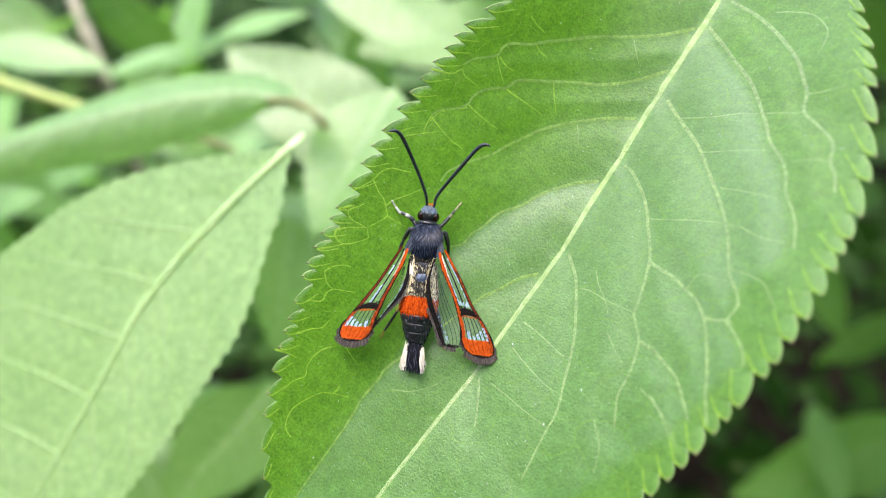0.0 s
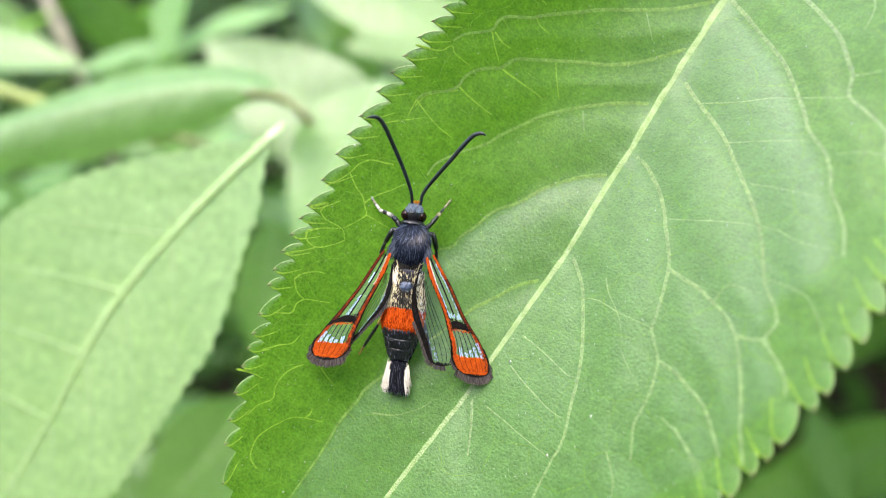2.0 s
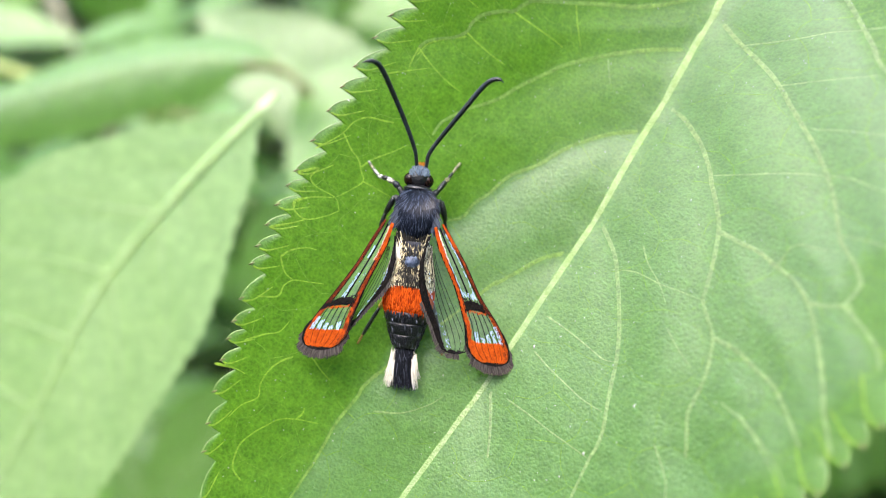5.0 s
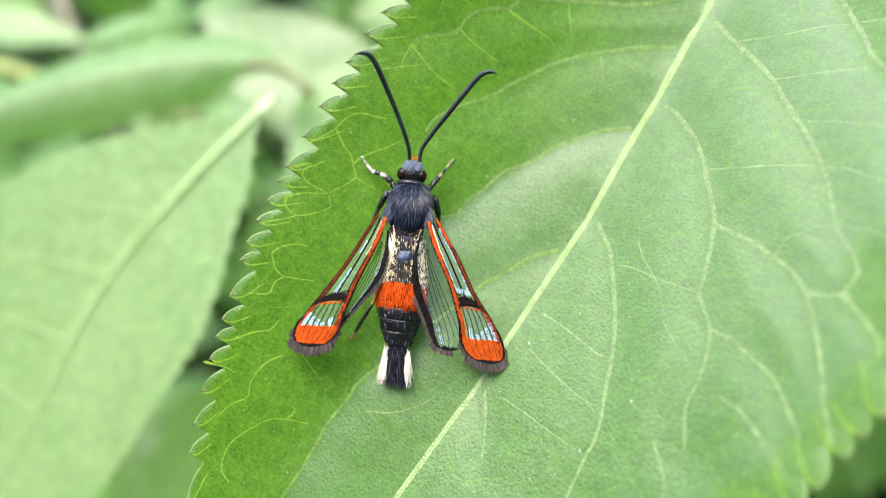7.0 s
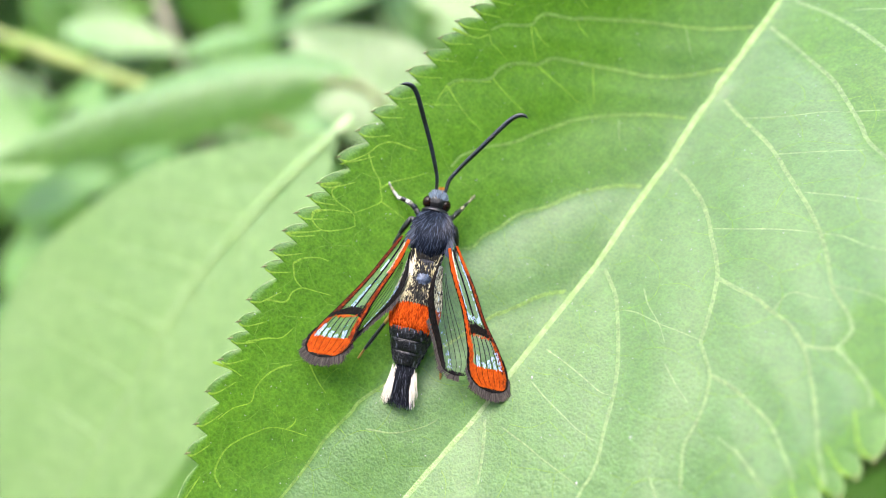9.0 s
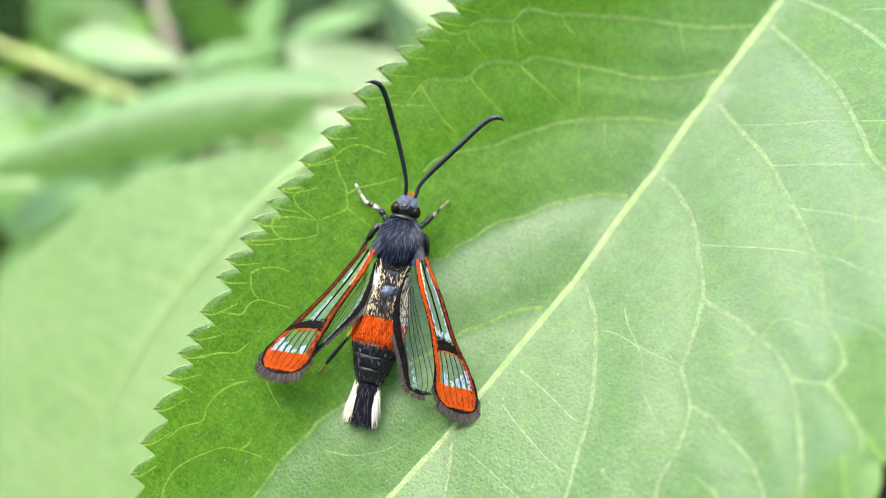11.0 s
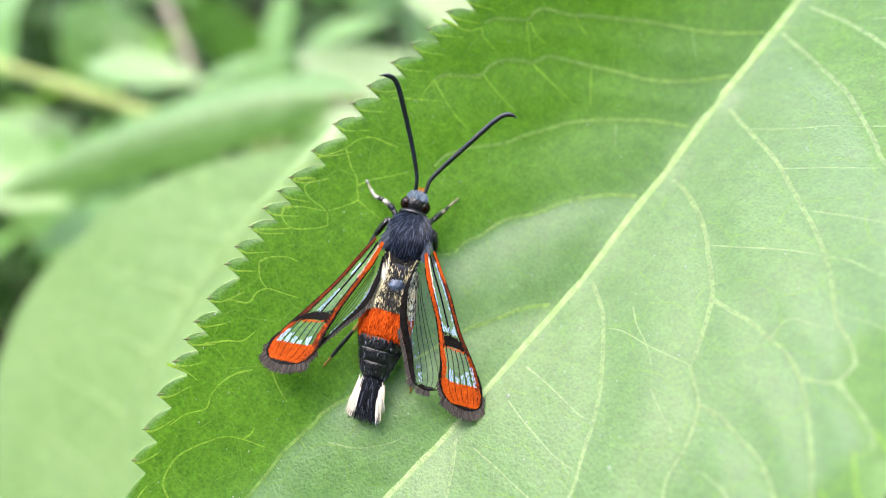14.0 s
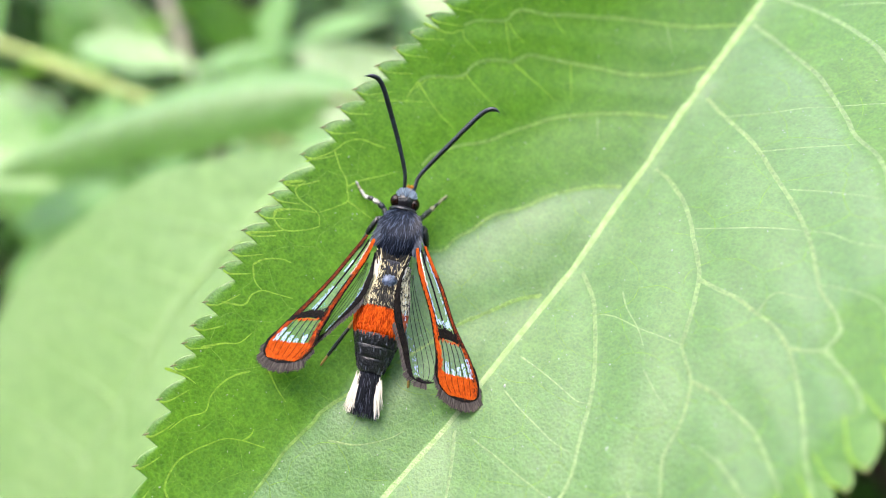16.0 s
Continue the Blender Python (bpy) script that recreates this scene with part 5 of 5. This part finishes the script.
    def loose_leaf(c):
        a, ln = rng.uniform(0, 2 * math.pi), rng.uniform(0.034, 0.058)
        m = facing(c, c + Vector((math.cos(a), math.sin(a), rng.uniform(-0.7, 0.15))), (rng.uniform(-0.5, 0.5), rng.uniform(-0.5, 0.5), 1))
        verts = [m @ Vector((sd * f * ln * 0.2, t * ln, abs(sd) * f * 0.04 * ln - 0.12 * ln * t * t)) for t, f in ((0, 0.0), (0.2, 0.75), (0.45, 1.0), (0.75, 0.65), (1, 0.0)) for sd in (-1, 0, 1)]
        pieces.append((verts, [(i * 3 + j, i * 3 + j + 1, i * 3 + j + 4, i * 3 + j + 3) for i in range(4) for j in range(2)]))

    # leaves added only outside the view, to shade the low right background
    for _ in range(420):
        c = Vector((rng.uniform(0.06, 0.28), rng.uniform(0.08, 0.32), rng.uniform(0.92, 1.12)))
        dep = 0.643 * c.y - 0.766 * (c.z - 1)
        px, py = c.x / max(dep, 0.01), (0.766 * c.y + 0.643 * (c.z - 1)) / max(dep, 0.01)
        if dep < 0.02 or px > 0.9 or py > 0.66:
            loose_leaf(c)
    for k in range(460):
        dep = rng.uniform(0.165, 0.40)
        px, py = rng.uniform(-0.85, 0.75), rng.uniform(-0.55, 0.6)
        if 230 <= k < 290:
            px, py, dep = rng.uniform(-0.9, 0.0), rng.uniform(-0.1, 0.6), rng.uniform(0.17, 0.28)
        elif k >= 290:
            # these lie beyond the right edge of the view and only cast shade
            px, py, dep = rng.uniform(1.0, 1.9), rng.uniform(-0.7, 0.9), rng.uniform(0.11, 0.34)
        if 0.25 < px < 0.8 and rng.random() < 0.8:
            continue
        c = Vector((px * dep, 0.643 * dep + 0.766 * py * dep, 1 - 0.766 * dep + 0.643 * py * dep))
        a = rng.uniform(0, 2 * math.pi)
        way = Vector((math.cos(a), math.sin(a), rng.uniform(-0.7, 0.15)))
        up = Vector((rng.uniform(-0.9, 0.3), rng.uniform(-0.7, 0.3), 1))
        m = facing(c, c + way, up)
        if k >= 290:
            loose_leaf(c)
        elif k < len(kinds):
            kinds[k].matrix_world = m
        else:
            copy_thing(kinds[k % len(kinds)], m)
    tagged(new("shrub_crown", mesh("shrub_crown", *joined(pieces), BUSH)), "unseen leaves added to shade the low right background", "foliage", kind="stuff")


def build_distance():
    """Soil, the mass of foliage between it and the near leaves, and unseen foliage around that blocks sky light."""
    bm = bmesh.new()
    bmesh.ops.create_grid(bm, x_segments=80, y_segments=80, size=150)
    for v in bm.verts:
        v.co.z = 0.0
    me = bpy.data.meshes.new("ground")
    bm.to_mesh(me)
    bm.free()
    me.materials.append(SHADED_SOIL)
    tagged(new("ground", me), "bare soil under the shrub, darkened for shade", "ground", kind="structure")
    rng = random.Random(8)
    pieces = []
    for _ in range(10000):
        c = Vector((rng.gauss(0, 0.62), rng.uniform(-0.1, 2.2) + rng.gauss(0, 0.15), 0))
        top = 0.80 - 0.10 * c.y + 0.10 * noise.noise(Vector((c.x * 4, c.y * 4, 0)))
        c.z = max(0.03, rng.uniform(0.15, 1.0) ** 0.6 * top)
        if (c - Vector((0, 0, 1))).length < 0.36:
            continue
        ln, w = rng.uniform(0.035, 0.065), rng.uniform(0.014, 0.026)
        a = rng.uniform(0, 2 * math.pi)
        m = facing(c, c + Vector((math.cos(a), math.sin(a), rng.uniform(-0.8, 0.2))), (rng.uniform(-0.6, 0.6), rng.uniform(-0.9, 0.4), 1))
        verts = []
        for s, f in ((0, 0.0), (0.25, 0.8), (0.55, 1.0), (0.8, 0.6), (1, 0.0)):
            for sd in (-1, 0, 1):
                verts.append(m @ Vector((sd * f * w / 2, s * ln, abs(sd) * 0.12 * w * f - 0.12 * ln * s * s)))
        faces = [(i * 3 + j, i * 3 + j + 1, i * 3 + j + 4, i * 3 + j + 3) for i in range(4) for j in range(2)]
        pieces.append((verts, faces))
    # added out of view on three sides, only to cut off sky light and reflections
    around = []
    for _ in range(20000):
        if rng.random() < 0.35:
            c = Vector((rng.uniform(-2.8, -1.5), rng.uniform(-2.0, 2.6), 0))
            c.z = rng.uniform(0.3, 2.75 if c.y < -0.28 * c.x else 1.3)
        elif rng.random() < 0.72:
            c = Vector((rng.uniform(-1.2, 2.4), rng.uniform(-2.0, -0.7), rng.uniform(0.4, 3.4)))
        else:
            c = Vector((rng.uniform(0.8, 2.6), rng.uniform(-0.8, 2.4), rng.uniform(0.4, 2.6)))
        # bushy, uneven outline
        c += Vector((rng.gauss(0, 0.12), rng.gauss(0, 0.12), 0)) + 0.22 * noise.noise_vector(c * 1.6)
        c.z *= 0.9 + 0.22 * noise.noise(Vector((c.x * 1.3, c.y * 1.3, 5)))
        if c.xy.length < 0.62:
            continue
        a, ln = rng.uniform(0, 2 * math.pi), rng.uniform(0.12, 0.22)
        m = facing(c, c + Vector((math.cos(a), math.sin(a), rng.uniform(-0.8, 0.2))), (rng.uniform(-0.6, 0.6), rng.uniform(-0.6, 0.6), 1))
        verts = [m @ Vector((sd * f * ln * 0.2, s * ln, abs(sd) * 0.03 * ln)) for s, f in ((0, 0.0), (0.3, 0.9), (0.6, 1.0), (1, 0.0)) for sd in (-1, 0, 1)]
        around.append((verts, [(i * 3 + j, i * 3 + j + 1, i * 3 + j + 4, i * 3 + j + 3) for i in range(3) for j in range(2)]))
    tagged(new("unseen_sky_block", mesh("unseen_sky_block", *joined(around), FAR_SHADED)), "unseen dense foliage added around the place to block sky light", "shrub", kind="stuff")
    tagged(new("far_foliage", mesh("far_foliage", *joined(pieces), FAR_SHADED)), "dense green foliage deep in the shrub", "foliage", kind="stuff")


leaf = build_leaf()
moth = build_moth()
build_shrub()
build_distance()


def motions():
    """The leaf turns and sways a little, and the moth rides on it."""
    sway = [(t, pose(x, y, z, rx, ry, rz)) for t, x, y, z, rx, ry, rz in LEAF_ROWS]
    seat = pose(-6.875 * MM, -2.022 * MM, 1.122 * MM, 7.338, 13.183, 28.266)
    walk(leaf, sway)
    walk(moth, [(t, m @ seat) for t, m in sway])


motions()
